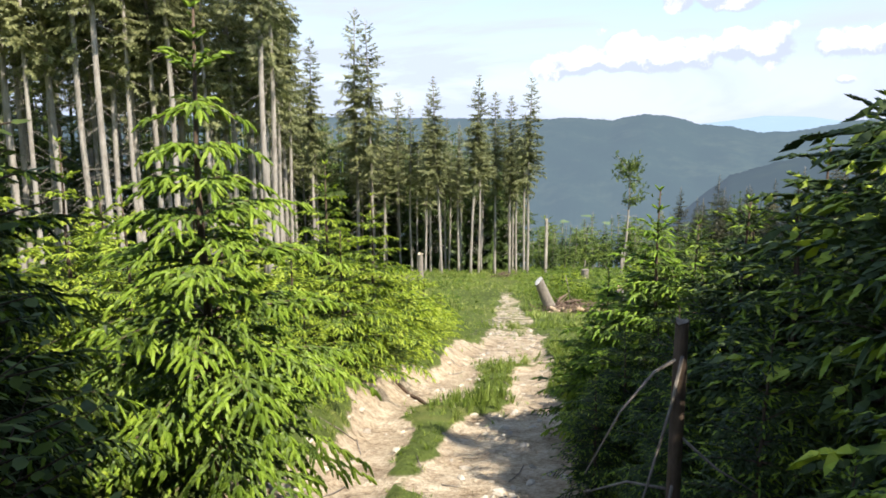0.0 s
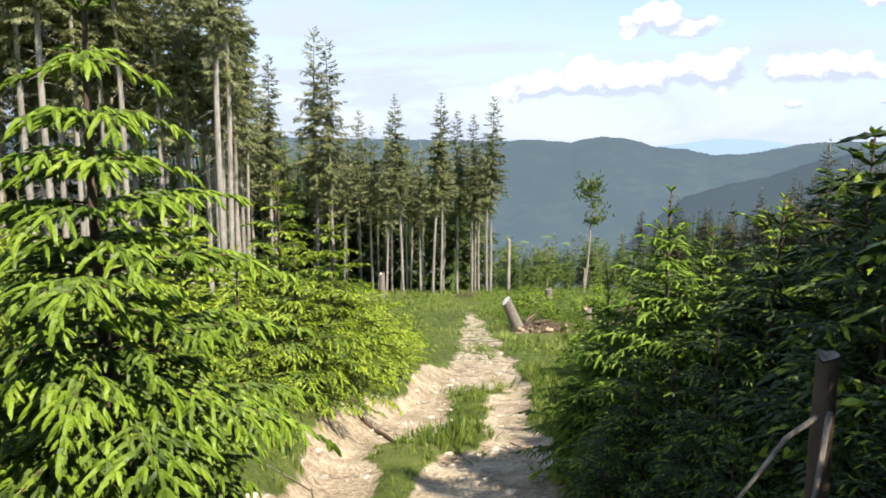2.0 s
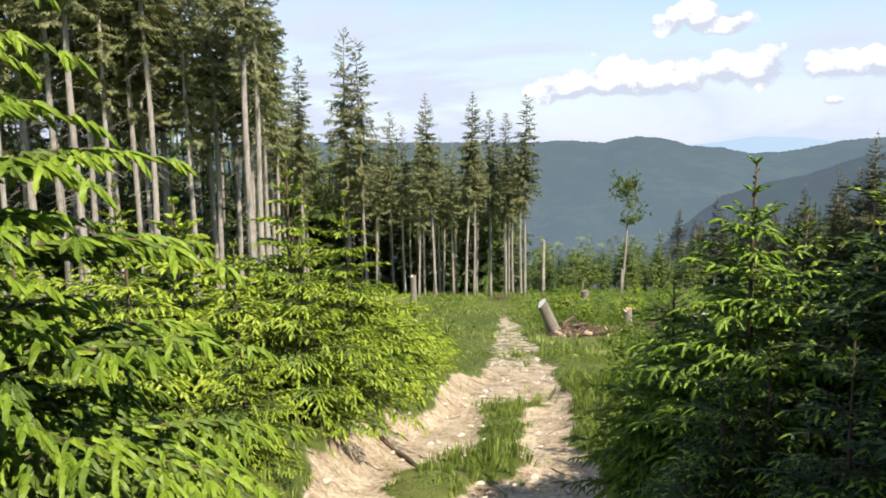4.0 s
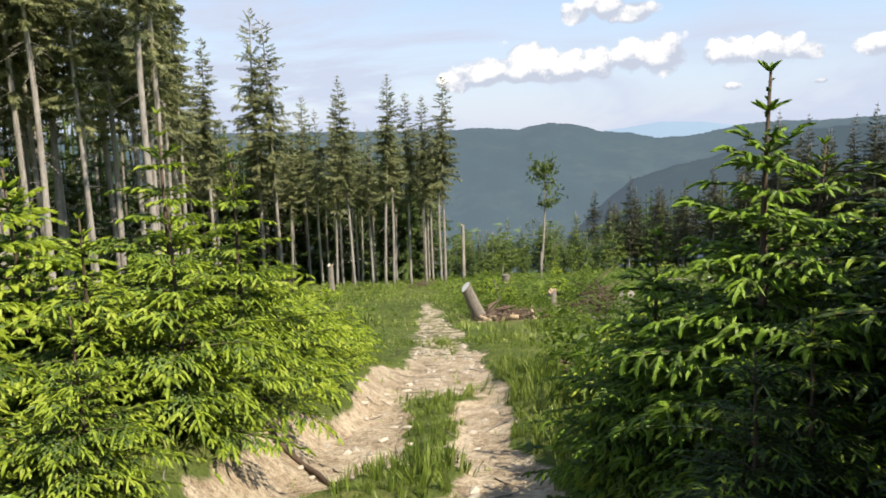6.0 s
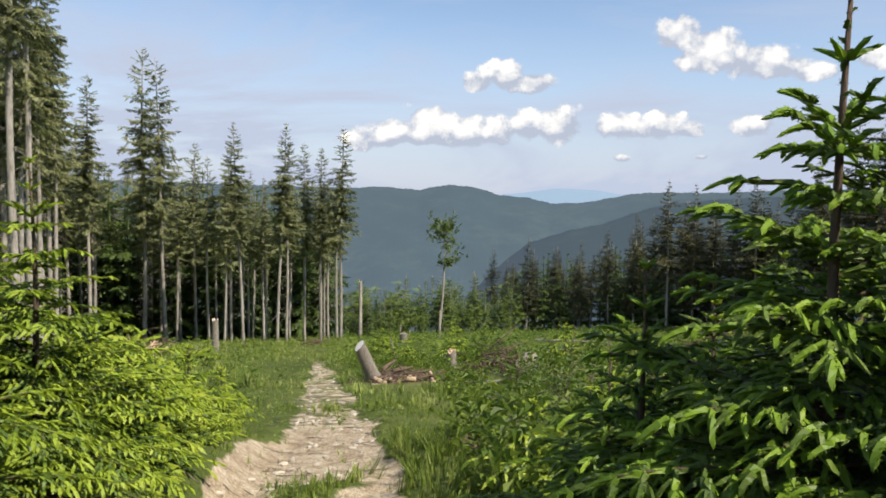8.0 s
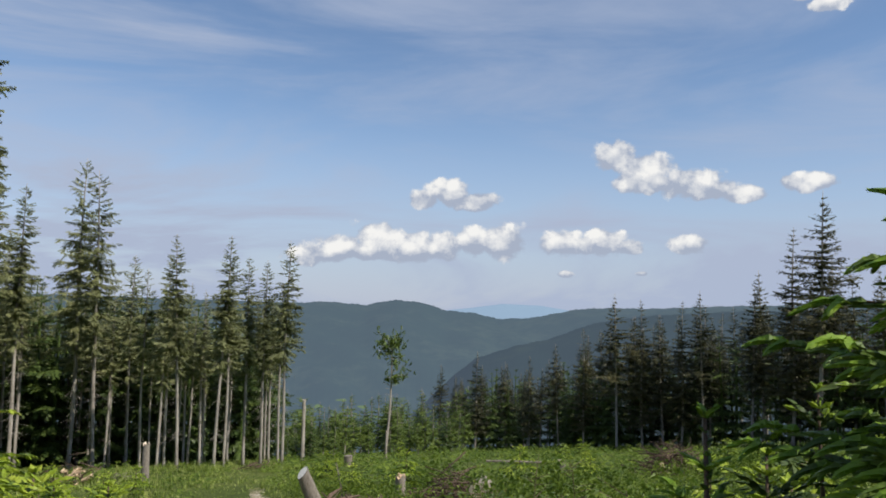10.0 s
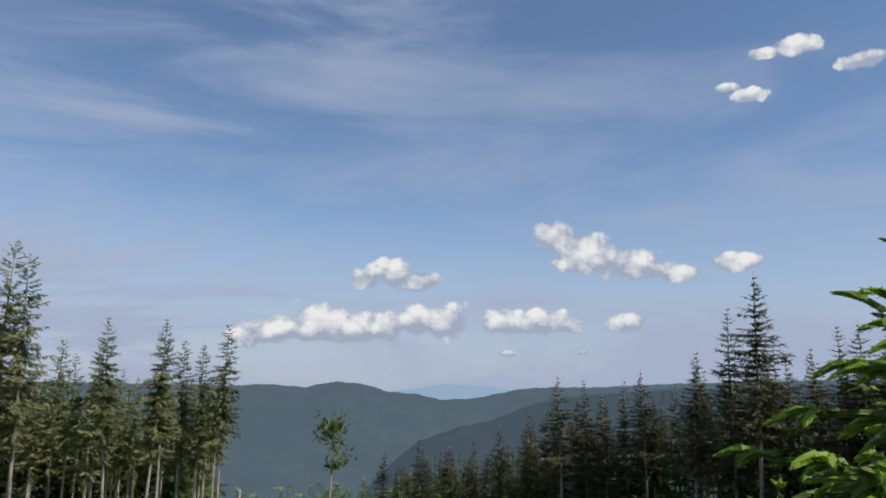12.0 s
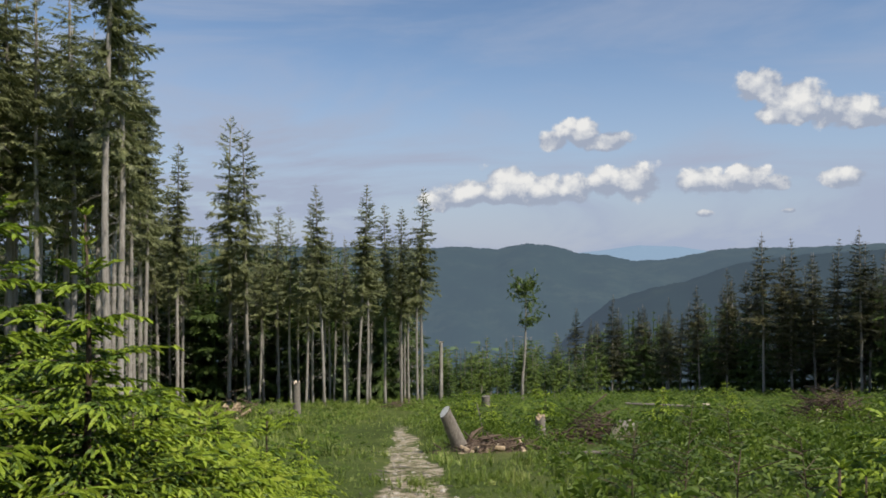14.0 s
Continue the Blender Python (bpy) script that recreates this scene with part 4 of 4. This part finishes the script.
def grass_tuft(n, seed):
    r = np.random.default_rng(seed)
    V, F = [], []
    for k in range(n):
        a = r.random() * 6.283
        out = np.array([0, math.cos(a), math.sin(a)])
        side = np.array([0, -math.sin(a), math.cos(a)]) * 0.045
        b = out * r.uniform(0, 0.45)
        h, lean = r.uniform(0.5, 1.0), r.uniform(0.1, 0.8)
        m = b + np.array([h * 0.6, 0, 0]) + out * lean * 0.3
        t = b + np.array([h * (1 - 0.3 * lean), 0, 0]) + out * lean
        o = len(V)
        V += [b - side, b + side, m + side * 0.8, m - side * 0.8, t]
        F += [(o, o + 1, o + 2), (o, o + 2, o + 3), (o + 3, o + 2, o + 4)]
    return np.array(V), np.array(F)


def scatter(name, template, pts, h_lo, h_hi, w_lo, w_hi, mat, label, category, seed, tilt=0.2):
    r = np.random.default_rng(seed)
    n = len(pts)
    P = np.stack([pts[:, 0], pts[:, 1], ground_z(pts[:, 0], pts[:, 1]) - 0.03], -1)
    D = np.array([0, 0, 1.0]) + r.normal(0, tilt, (n, 3))
    grow = np.clip(0.72 + 0.75 * waves(pts[:, 0] * 0.8 + 3, pts[:, 1] * 0.8) + 0.9 * waves(pts[:, 0] * 0.3, pts[:, 1] * 0.3 + 7), 0.25, 1.7)
    V, F = stamp(template, P, D, r.uniform(h_lo, h_hi, n) * grow, r.uniform(w_lo, w_hi, n) * (0.6 + 0.4 * grow), r)
    tagged(new(name, mesh_from(name, V, F, [mat])), label, category, kind="stuff")


def spread(n, x0, x1, y0, y1, seed, keep):
    r = np.random.default_rng(seed)
    pts = np.stack([r.uniform(x0, x1, n), r.uniform(y0, y1, n)], -1)
    return pts[keep(pts[:, 0], pts[:, 1], r.random(n))]


CLEAR = [(3.7, 19.3, 1.3), (3.6, 18.0, 0.9), (7.2, 21.4, 1.5), (6.6, 19.8, 1.4), (6.1, 18.4, 0.9), (6.1, 23.0, 0.8), (-1.2, 33.2, 0.8), (-3.7, 33.2, 1.3), (17.0, 25.6, 1.9), (9.2, 45.4, 1.0), (5.05, 16.9, 0.8), (16.0, 32.4, 0.9)]


def clear(x, y):
    ok = np.ones(len(x), bool)
    for cx, cy, cr in CLEAR:
        ok &= (x - cx) ** 2 + (y - cy) ** 2 > cr * cr
    return ok


def right_side(x, y, u):
    xr = lerp(y, TRACK_Y, TRACK_R)
    a = np.degrees(np.arctan2(x, y))
    return clear(x, y) & (x > xr + 0.3 + 0.5 * u + 1.0 * smooth(y, 9, 12) * smooth(22 - y, 0, 4)) & (a < 60) & (np.hypot(x, y) < lerp(a, [0, 17, 30, 43, 60], [62, 82, 76, 64, 54]))


def left_side(x, y, u):
    xl = lerp(y, TRACK_Y, TRACK_L)
    return clear(x, y) & (x < xl - 0.25 - 0.6 * u) & (u < 1.0 - 0.7 * smooth(y, 13, 20) * smooth(x, -9, -3)) & (dirt_at(x, y) < 0.2)


CL_A, CL_B = leaf_clump(20, 51, 0.34, 0.27), leaf_clump(12, 52, 0.48, 0.3)
scatter("undergrowth", CL_A, spread(6400, 1.2, 22, 4.5, 26, 61, right_side), 0.25, 0.80, 0.16, 0.36, MAT_LEAF, "knee-high leafy raspberry undergrowth covering the clearing", "shrub", 62)
scatter("far_undergrowth", CL_B, spread(7500, 2, 62, 26, 84, 63, right_side), 0.2, 0.6, 0.3, 0.6, MAT_LEAF, "leafy green undergrowth on the far part of the clearing", "shrub", 64)
scatter("bank_undergrowth", CL_A, spread(3400, -6, 0.5, 1, 17, 65, left_side), 0.15, 0.5, 0.09, 0.2, MAT_LEAF, "low leafy plants under the young spruces on the bank", "shrub", 66)
scatter("left_undergrowth", CL_B, spread(3200, -24, 4, 15, 58, 67, left_side), 0.2, 0.55, 0.25, 0.5, MAT_LEAF, "low green plants in front of the forest edge", "shrub", 68)
TUFT, TUFT_FAR = grass_tuft(12, 71), grass_tuft(5, 72)


def edge_grass(x, y, u):
    d = dirt_at(x, y)
    xl, xr = lerp(y, TRACK_Y, TRACK_L), lerp(y, TRACK_Y, TRACK_R)
    inside = (x > xl - 0.9) & (x < xr + 1.2)
    strip = (x > xl + 0.15) & (x < xr - 0.1)
    return inside & np.where(strip, (d < 0.15 + 0.55 * u) & (u > 0.2), (d < 0.42) & (u < 0.45))


scatter("track_grass", TUFT, spread(15000, -2.2, 3.6, -2, 15, 73, edge_grass), 0.10, 0.34, 0.05, 0.14, MAT_GRASS, "tufts of green grass between and beside the ruts", "grass", 74)
scatter("meadow_grass", TUFT_FAR, spread(11000, -12, 9, 13, 58, 75, lambda x, y, u: clear(x, y) & (dirt_at(x, y) < 0.3) & (x < 4.6 + 0.06 * y)), 0.18, 0.42, 0.16, 0.34, MAT_GRASS,
        "rough green grass across the slope", "grass", 76)
scatter("dry_grass", TUFT_FAR, spread(2600, -1.2, 3, 1, 30, 77, lambda x, y, u: (dirt_at(x, y) > 0.3) & (u < 0.25 + 0.75 * smooth(y, 7, 13))), 0.04, 0.12, 0.06, 0.16, MAT_GRASS, "small sprigs of grass on the bare track", "grass", 78)

# ---------------------------------------------------------------- stumps, logs, brushwood
def rough_cylinder(seed, H, r0, r1, lean=(0, 0), rings=7, sides=14, wob=0.07, slant=0.0, jag=0.0, flare=0.0):
    """A piece of trunk with uneven bark; its top cut slantwise or torn. Returns (body, cap)."""
    r = np.random.default_rng(seed)
    z = np.linspace(0, 1, rings)
    a = np.linspace(0, 2 * np.pi, sides, endpoint=False)
    lump = 1 + wob * np.sin(3 * a + seed) + r.normal(0, wob * 0.35, (rings, sides))
    rad = (r0 + (r1 - r0) * z)[:, None] * lump + flare * np.exp(-z * 9)[:, None] * (0.6 + 0.4 * np.cos(5 * a + seed))
    top = slant * np.cos(a) * r1 + jag * r.random(sides)
    Z = z[:, None] * H + z[:, None] ** 6 * top
    V = np.stack([np.cos(a) * rad + lean[0] * Z, np.sin(a) * rad + lean[1] * Z, Z], -1)
    body = V.reshape(-1, 3)
    i, j = np.meshgrid(np.arange(rings - 1), np.arange(sides), indexing="ij")
    q = np.stack([i * sides + j, i * sides + (j + 1) % sides, (i + 1) * sides + (j + 1) % sides, (i + 1) * sides + j], -1).reshape(-1, 4)
    F = np.concatenate([q[:, [0, 1, 2]], q[:, [0, 2, 3]]])
    ring = V[-1] * 1.0
    ctr = ring.mean(0) - np.array([0, 0, jag * 0.4])
    cap = np.concatenate([ring + (ring - ctr) * -0.03 + np.array([0, 0, 0.004]), ctr[None] + np.array([0, 0, 0.006])])
    k = np.arange(sides)
    return (body, F), (cap, np.stack([k, (k + 1) % sides, np.full(sides, sides)], -1))


def stump(x, y, H, r0, r1, label, seed, lean=(0, 0), slant=0.0, jag=0.0, flare=0.06, name="tree_stump", mat=None, cut=None, group=""):
    body, cap = rough_cylinder(seed, H + 0.12, r0, r1, lean, slant=slant, jag=jag, flare=flare)
    root = tagged(new(name), label, "tree stump", group)
    root.location = (x, y, gz(x, y) - 0.12)
    part("bark", mesh_from("stump_bark", *body, [mat or MAT_DEADWOOD], True), root)
    part("cut_face", mesh_from("stump_cut", *cap, [cut or MAT_CUT]), root, "pale sawn top")
    return root


def stick_arrays(r, n, size, flat=0.35, radius=0.018):
    out = []
    for k in range(n):
        c = np.array([r.normal(0, 0.45), r.normal(0, 0.3), 0]) * size
        c[2] = abs(r.normal(0.5, 0.3)) * flat * size * max(0.15, 1 - abs(c[0]) / size)
        a, e = r.random() * 6.283, r.normal(0, 0.3)
        d = np.array([math.cos(a), math.sin(a), e]) * r.uniform(0.2, 0.55) * size
        out.append(tube(np.array([c - d, c + r.normal(0, 0.03, 3) * size, c + d]), np.array([1.0, 0.8, 0.4]) * radius * r.uniform(0.5, 1.5), 4, True))
    return out


def brush_pile(x, y, size, n, label, seed, chunks=0, mat=None, turn=0.0, flat=0.35):
    r = np.random.default_rng(seed)
    root = tagged(new("brushwood_pile"), label, "brushwood")
    root.matrix_basis = pose(x, y, gz(x, y), 0, 0, turn)
    tagged(part("brushwood", mesh_from("brushwood", *joined(stick_arrays(r, n, size, flat)), [mat or MAT_BRUSH], True), root), kind="stuff")
    for k in range(chunks):
        b, c = rough_cylinder(seed * 7 + k, r.uniform(0.12, 0.34) * size, 0.055 * size, 0.045 * size, wob=0.14, jag=0.05)
        v, f = joined([b, c])
        ob = part("wood_chunk", mesh_from("wood_chunk", v, f, [MAT_SPLIT], True), root, "pale split wood")
        ob.matrix_basis = pose(r.normal(0, 0.4) * size, r.normal(-0.2, 0.15) * size, r.uniform(0.05, 0.25) * flat * 2 * size, r.uniform(40, 110), r.uniform(-40, 40), r.uniform(0, 360))
    return root


# the sawn trunk that leans out of its torn root, with the debris round it
def leaning_trunk():
    x, y = 3.25, 19.9
    root = tagged(new("leaning_trunk"), "sawn grey trunk leaning out of its torn root", "tree stump")
    root.matrix_basis = pose(x, y, gz(x, y) - 0.1, 10, -25, 4)
    body, cap = rough_cylinder(91, 1.18, 0.180, 0.140, rings=9, sides=16, wob=0.06, slant=0.5, flare=0.10)
    part("bark", mesh_from("leaning_bark", *body, [MAT_DEADWOOD], True), root)
    part("cut_face", mesh_from("leaning_cut", *cap, [MAT_WHITE_CUT]), root, "white sawn end")
    r = np.random.default_rng(8)
    for k in range(7):
        a = r.uniform(-1.2, 2.2)
        p = np.array([0.05, 0, 0.12])
        e = np.array([math.cos(a) * r.uniform(0.4, 1.0), math.sin(a) * 0.5, r.uniform(-0.1, 0.25)])
        v, f = tube(np.array([p, (p + e) * 0.55 + np.array([0, 0, 0.08]), e]), [0.07, 0.05, 0.015], 6, True, 0.1, r)
        part("root", mesh_from("torn_root", v, f, [MAT_BRUSH], True), root)
    for k in range(15):
        u = k / 14
        c = np.array([0.02 + 1.15 * u, -0.30 + r.normal(0, 0.06), 0.24 - 0.42 * u + r.normal(0, 0.04)])
        e = c + np.array([r.normal(0.03, 0.06), r.normal(-0.10, 0.05), -r.uniform(0.12, 0.32)])
        v, f = tube(np.array([c, (c + e) / 2 + r.normal(0, 0.015, 3), e]), [0.030 * r.uniform(0.7, 1.5), 0.045 * r.uniform(0.6, 1.4), 0.012], 5, True, 0.2, r)
        part("splinter", mesh_from("root_splinter", v, f, [MAT_SPLIT if k % 3 else MAT_CUT]), root, "pale torn wood")
    v, f = tube(np.array([(0.0, -0.1, 0.10), (0.35, -0.15, 0.06), (0.8, -0.18, -0.10), (1.3, -0.12, -0.34)]), [0.17, 0.13, 0.10, 0.03], 8, True, 0.12, r)
    part("root_plate", mesh_from("root_plate", v, f, [MAT_BRUSH], True), root, "brown torn root plate")


leaning_trunk()
brush_pile(3.85, 19.55, 1.05, 90, "heap of torn roots and pale split wood beside the leaning trunk", 101, chunks=9, flat=0.3)
stick = tagged(new("stick", mesh_from("stick", *tube(np.array([(0, 0, -0.1), (-0.1, 0.03, 0.5), (-0.22, 0.05, 1.05)]), [0.022, 0.018, 0.01], 6), [MAT_DEADWOOD], True)),
               "thin pale stick standing in the ground", "stick")
stick.location = (4.1, 21.5, gz(4.1, 21.5))
stump(-1.2, 35.2, 1.35, 0.17, 0.13, "tall weathered grey stump with torn top", 111, jag=0.3)
stump(9.5, 47.6, 0.62, 0.27, 0.25, "short grey sawn stump in the clearing", 112, slant=0.1, cut=MAT_DEADWOOD)
stump(6.15, 23.7, 0.42, 0.16, 0.14, "small pale broken stump in the undergrowth", 113, jag=0.22, cut=MAT_SPLIT)
stump(16.2, 33.2, 0.45, 0.17, 0.15, "small freshly cut stump with orange-brown top", 114)
stump(8.45, 59.4, 4.4, 0.15, 0.12, "tall branchless dead trunk at the forest edge", 115, jag=0.2, flare=0.02, name="dead_trunk", mat=MAT_BARK)
stump(14.2, 57.0, 1.9, 0.10, 0.07, "thin bare dead trunk on the lower slope", 116, jag=0.2, flare=0.02, name="dead_trunk", mat=MAT_BARK)
brush_pile(6.95, 21.6, 1.15, 170, "heap of brown brushwood against a cut log", 121, mat=MAT_BARK_DARK, flat=0.7)


def cut_log(x, y, ln, rad, turn, label, seed, lift=0.0, tilt=0.0, mat=None):
    b, c = rough_cylinder(seed, ln, rad, rad * 0.94, wob=0.05)
    root = tagged(new("cut_log"), label, "log")
    root.matrix_basis = pose(x, y, gz(x, y) + rad * 0.8 + lift, 90 + tilt, 0, turn)
    part("bark", mesh_from("log_bark", *b, [mat or MAT_DEADWOOD], True), root)
    part("cut_face", mesh_from("log_cut", *c, [MAT_CUT]), root, "pale sawn end")
    v, f = c
    v2 = v.copy()
    v2[:, 2] = -0.005
    part("butt_face", mesh_from("log_butt", v2 * np.array([1.05, 1.05, 1]), f[:, ::-1], [MAT_CUT]), root, "pale sawn end")
    return root


cut_log(7.75, 21.35, 0.70, 0.23, -35, "short thick grey log with pale sawn ends", 131, 0.2)
cut_log(4.75, 17.3, 1.2, 0.05, 60, "thin fallen dead stem in the undergrowth", 132, 0.05, -8)
cut_log(15.3, 40.0, 4.0, 0.06, 70, "long thin fallen stem in the clearing", 133, 0.15)
brush_pile(-3.8, 35.6, 1.2, 30, "heap of pale split wood in front of the forest", 122, chunks=18, flat=0.95)
brush_pile(-2.2, 38.0, 0.9, 26, "low heap of grey brushwood in the grass", 123, mat=MAT_DEADWOOD)
brush_pile(4.1, 46.0, 1.2, 34, "low heap of reddish brown brushwood", 124)
brush_pile(17.7, 27.0, 1.6, 330, "big heap of brown branches and uprooted stumps", 125, chunks=5, mat=MAT_BARK_DARK, flat=0.75)
brush_pile(2.35, 8.9, 0.35, 22, "small heap of dark dead twigs beside the track", 126)

# the broken stub with its dead branches beside the track
def broken_stub():
    root = tagged(new("broken_stub"), "broken-off brown young trunk with bare dead branches", "tree stump")
    x, y = 0.74, 0.33
    root.location = (x, y, gz(x, y) - 0.15)
    body, cap = rough_cylinder(95, 1.56, 0.027, 0.021, rings=10, sides=10, wob=0.06, jag=0.03, flare=0.03)
    part("trunk", mesh_from("stub_trunk", *body, [MAT_BARK_DARK], True), root)
    part("broken_top", mesh_from("stub_top", *cap, [MAT_DEADWOOD]), root)
    for pts in ([(0, 0, 1.46), (-0.09, -0.03, 1.42), (-0.20, -0.06, 1.30), (-0.31, -0.08, 1.10)], [(0, -0.02, 1.47), (-0.04, -0.06, 1.32), (-0.10, -0.09, 1.12), (-0.17, -0.12, 0.88), (-0.24, -0.13, 0.6)],
                [(0, 0, 1.2), (0.12, -0.05, 1.1), (0.25, -0.06, 1.02)], [(0, 0, 1.05), (-0.06, -0.1, 0.9), (-0.09, -0.15, 0.72)], [(0, 0, 1.0), (-0.14, 0.06, 1.0), (-0.28, 0.08, 0.95)],
                [(-0.26, -0.10, 0.52), (-0.18, -0.2, 0.40), (-0.08, -0.28, 0.30)]):
        part("dead_branch", mesh_from("stub_branch", *tube(np.array(pts), np.linspace(0.0065, 0.0025, len(pts)), 5), [MAT_DEADWOOD], True), root, "bare grey dead branch")


broken_stub()

# a bare root crossing the foot of the earth bank
root_line = [(-0.72, 6.5), (-0.58, 6.34), (-0.42, 6.24), (-0.30, 5.95), (-0.20, 5.7), (-0.05, 5.5)]
bare_root = tagged(new("bare_root", mesh_from("bare_root", *tube(np.array([(x, y, gz(x, y) + 0.012 + 0.012 * (k % 2)) for k, (x, y) in enumerate(root_line)]), [0.024, 0.022, 0.020, 0.024, 0.014, 0.006], 6, True, 0.15, np.random.default_rng(3)), [MAT_BARK_DARK], True)),
                   "dark bare root sticking out of the sandy bank", "root")


# ---------------------------------------------------------------- stones on the track
def stone_mesh(seed):
    bm = bmesh.new()
    bmesh.ops.create_icosphere(bm, subdivisions=1, radius=1.0)
    r = np.random.default_rng(seed)
    for v in bm.verts:
        v.co = Vector((v.co.x * r.uniform(0.75, 1.2), v.co.y * r.uniform(0.6, 1.0), v.co.z * r.uniform(0.35, 0.6)))
    me = bpy.data.meshes.new("stone")
    bm.to_mesh(me)
    bm.free()
    me.materials.append(MAT_STONE)
    return me


STONES = [stone_mesh(k) for k in range(6)]
stones = tagged(new("track_stones"), "pale flat stones scattered over the dirt track", "stones")
r3 = np.random.default_rng(99)
made = 0
while made < 280:
    y = 1.5 + 26 * r3.random() ** 1.6
    x = r3.uniform(lerp(y, TRACK_Y, TRACK_L), lerp(y, TRACK_Y, TRACK_R))
    if dirt_at(x, y) < 0.3:
        continue
    ob = part("stone", STONES[made % 6], stones)
    sz = r3.uniform(0.018, 0.05)
    ob.matrix_basis = Matrix.Translation((x, y, gz(x, y) + sz * 0.12)) @ Matrix.Rotation(r3.random() * 6.28, 4, "Z") @ Matrix.Diagonal((sz * 1.3, sz, sz, 1))
    made += 1


# ---------------------------------------------------------------- saplings, twigs
def broadleaf_sapling(x, y, H, seed):
    """A thin broad-leaved sapling with sprays of oval leaves."""
    r = np.random.default_rng(seed)
    root = tagged(new("broadleaf_sapling"), "thin sapling with oval green leaves beside the spruces", "sapling", "saplings beside the track")
    root.location = (x, y, gz(x, y))
    tz = np.linspace(-0.1, H, 8)
    axis = np.stack([0.06 * np.sin(tz * 2 + seed), 0.05 * np.sin(tz * 1.3), tz], -1)
    wood, V, F = [], [], []
    for k in range(int(26 * H)):
        h = H * r.uniform(0.2, 1.0)
        p = np.array([np.interp(h, tz, axis[:, q]) for q in range(3)])
        a, ln = r.random() * 6.283, r.uniform(0.2, 0.45) * (1.15 - 0.5 * h / H)
        d = np.array([math.cos(a), math.sin(a), r.uniform(0.1, 0.6)])
        e = p + d * ln
        wood.append(tube(np.array([p, (p + e) / 2, e]), [0.005, 0.004, 0.002], 4, False))
        for q in range(8):
            b = p + d * ln * (0.3 + 0.1 * q)
            la = a + (0.9 if q % 2 else -0.9) + r.normal(0, 0.25)
            o = np.array([math.cos(la), math.sin(la), r.uniform(-0.5, 0.3)])
            sd = np.array([-math.sin(la), math.cos(la), r.normal(0, 0.2)])
            size = r.uniform(0.045, 0.075)
            i = len(V)
            V += [b, b + o * size * 0.35 + sd * size * 0.26, b + o * size * 0.7 + sd * size * 0.22, b + o * size, b + o * size * 0.7 - sd * size * 0.22, b + o * size * 0.35 - sd * size * 0.26]
            F += [(i, i + 1, i + 5), (i + 1, i + 2, i + 4), (i + 1, i + 4, i + 5), (i + 2, i + 3, i + 4)]
    part("stem", mesh_from("sapling_stem", *tube(axis, np.linspace(0.010, 0.003, 8), 6), [MAT_BARK_DARK], True), root)
    tagged(part("branchwork", mesh_from("sapling_branchwork", *joined(wood), [MAT_BARK_DARK], True), root), kind="stuff")
    part("foliage", mesh_from("sapling_foliage", np.array(V), np.array(F), [MAT_BROAD]), root)


for x, y, h, sd in [(-1.42, 0.05, 1.95, 1), (-1.28, -0.35, 0.9, 2), (-1.55, -0.25, 1.7, 3), (3.1, 9.6, 0.9, 4), (4.2, 10.8, 1.0, 5), (2.9, 7.6, 0.8, 6), (5.6, 12.5, 1.1, 7), (3.9, 8.3, 0.9, 8)]:
    broadleaf_sapling(x, y, h, sd)


def track_twigs():
    """Dry twigs and splinters lying about on the track."""
    r = np.random.default_rng(17)
    out = []
    while len(out) < 130:
        y = 0.5 + 20 * r.random() ** 1.5
        x = r.uniform(lerp(y, TRACK_Y, TRACK_L) - 0.15, lerp(y, TRACK_Y, TRACK_R) + 0.1)
        a, ln = r.random() * 6.283, r.uniform(0.05, 0.22)
        d = np.array([math.cos(a), math.sin(a)]) * ln
        pts = [(x + d[0] * k, y + d[1] * k) for k in (-1, 0, 1)]
        out.append(tube(np.array([(u + r.normal(0, 0.01), v, gz(u, v) + 0.008) for u, v in pts]), [0.006, 0.006, 0.003], 4))
    tagged(new("fallen_twigs", mesh_from("fallen_twigs", *joined(out), [MAT_DEADWOOD], True)), "dry grey twigs lying on the dirt track", "twigs", kind="stuff")


track_twigs()
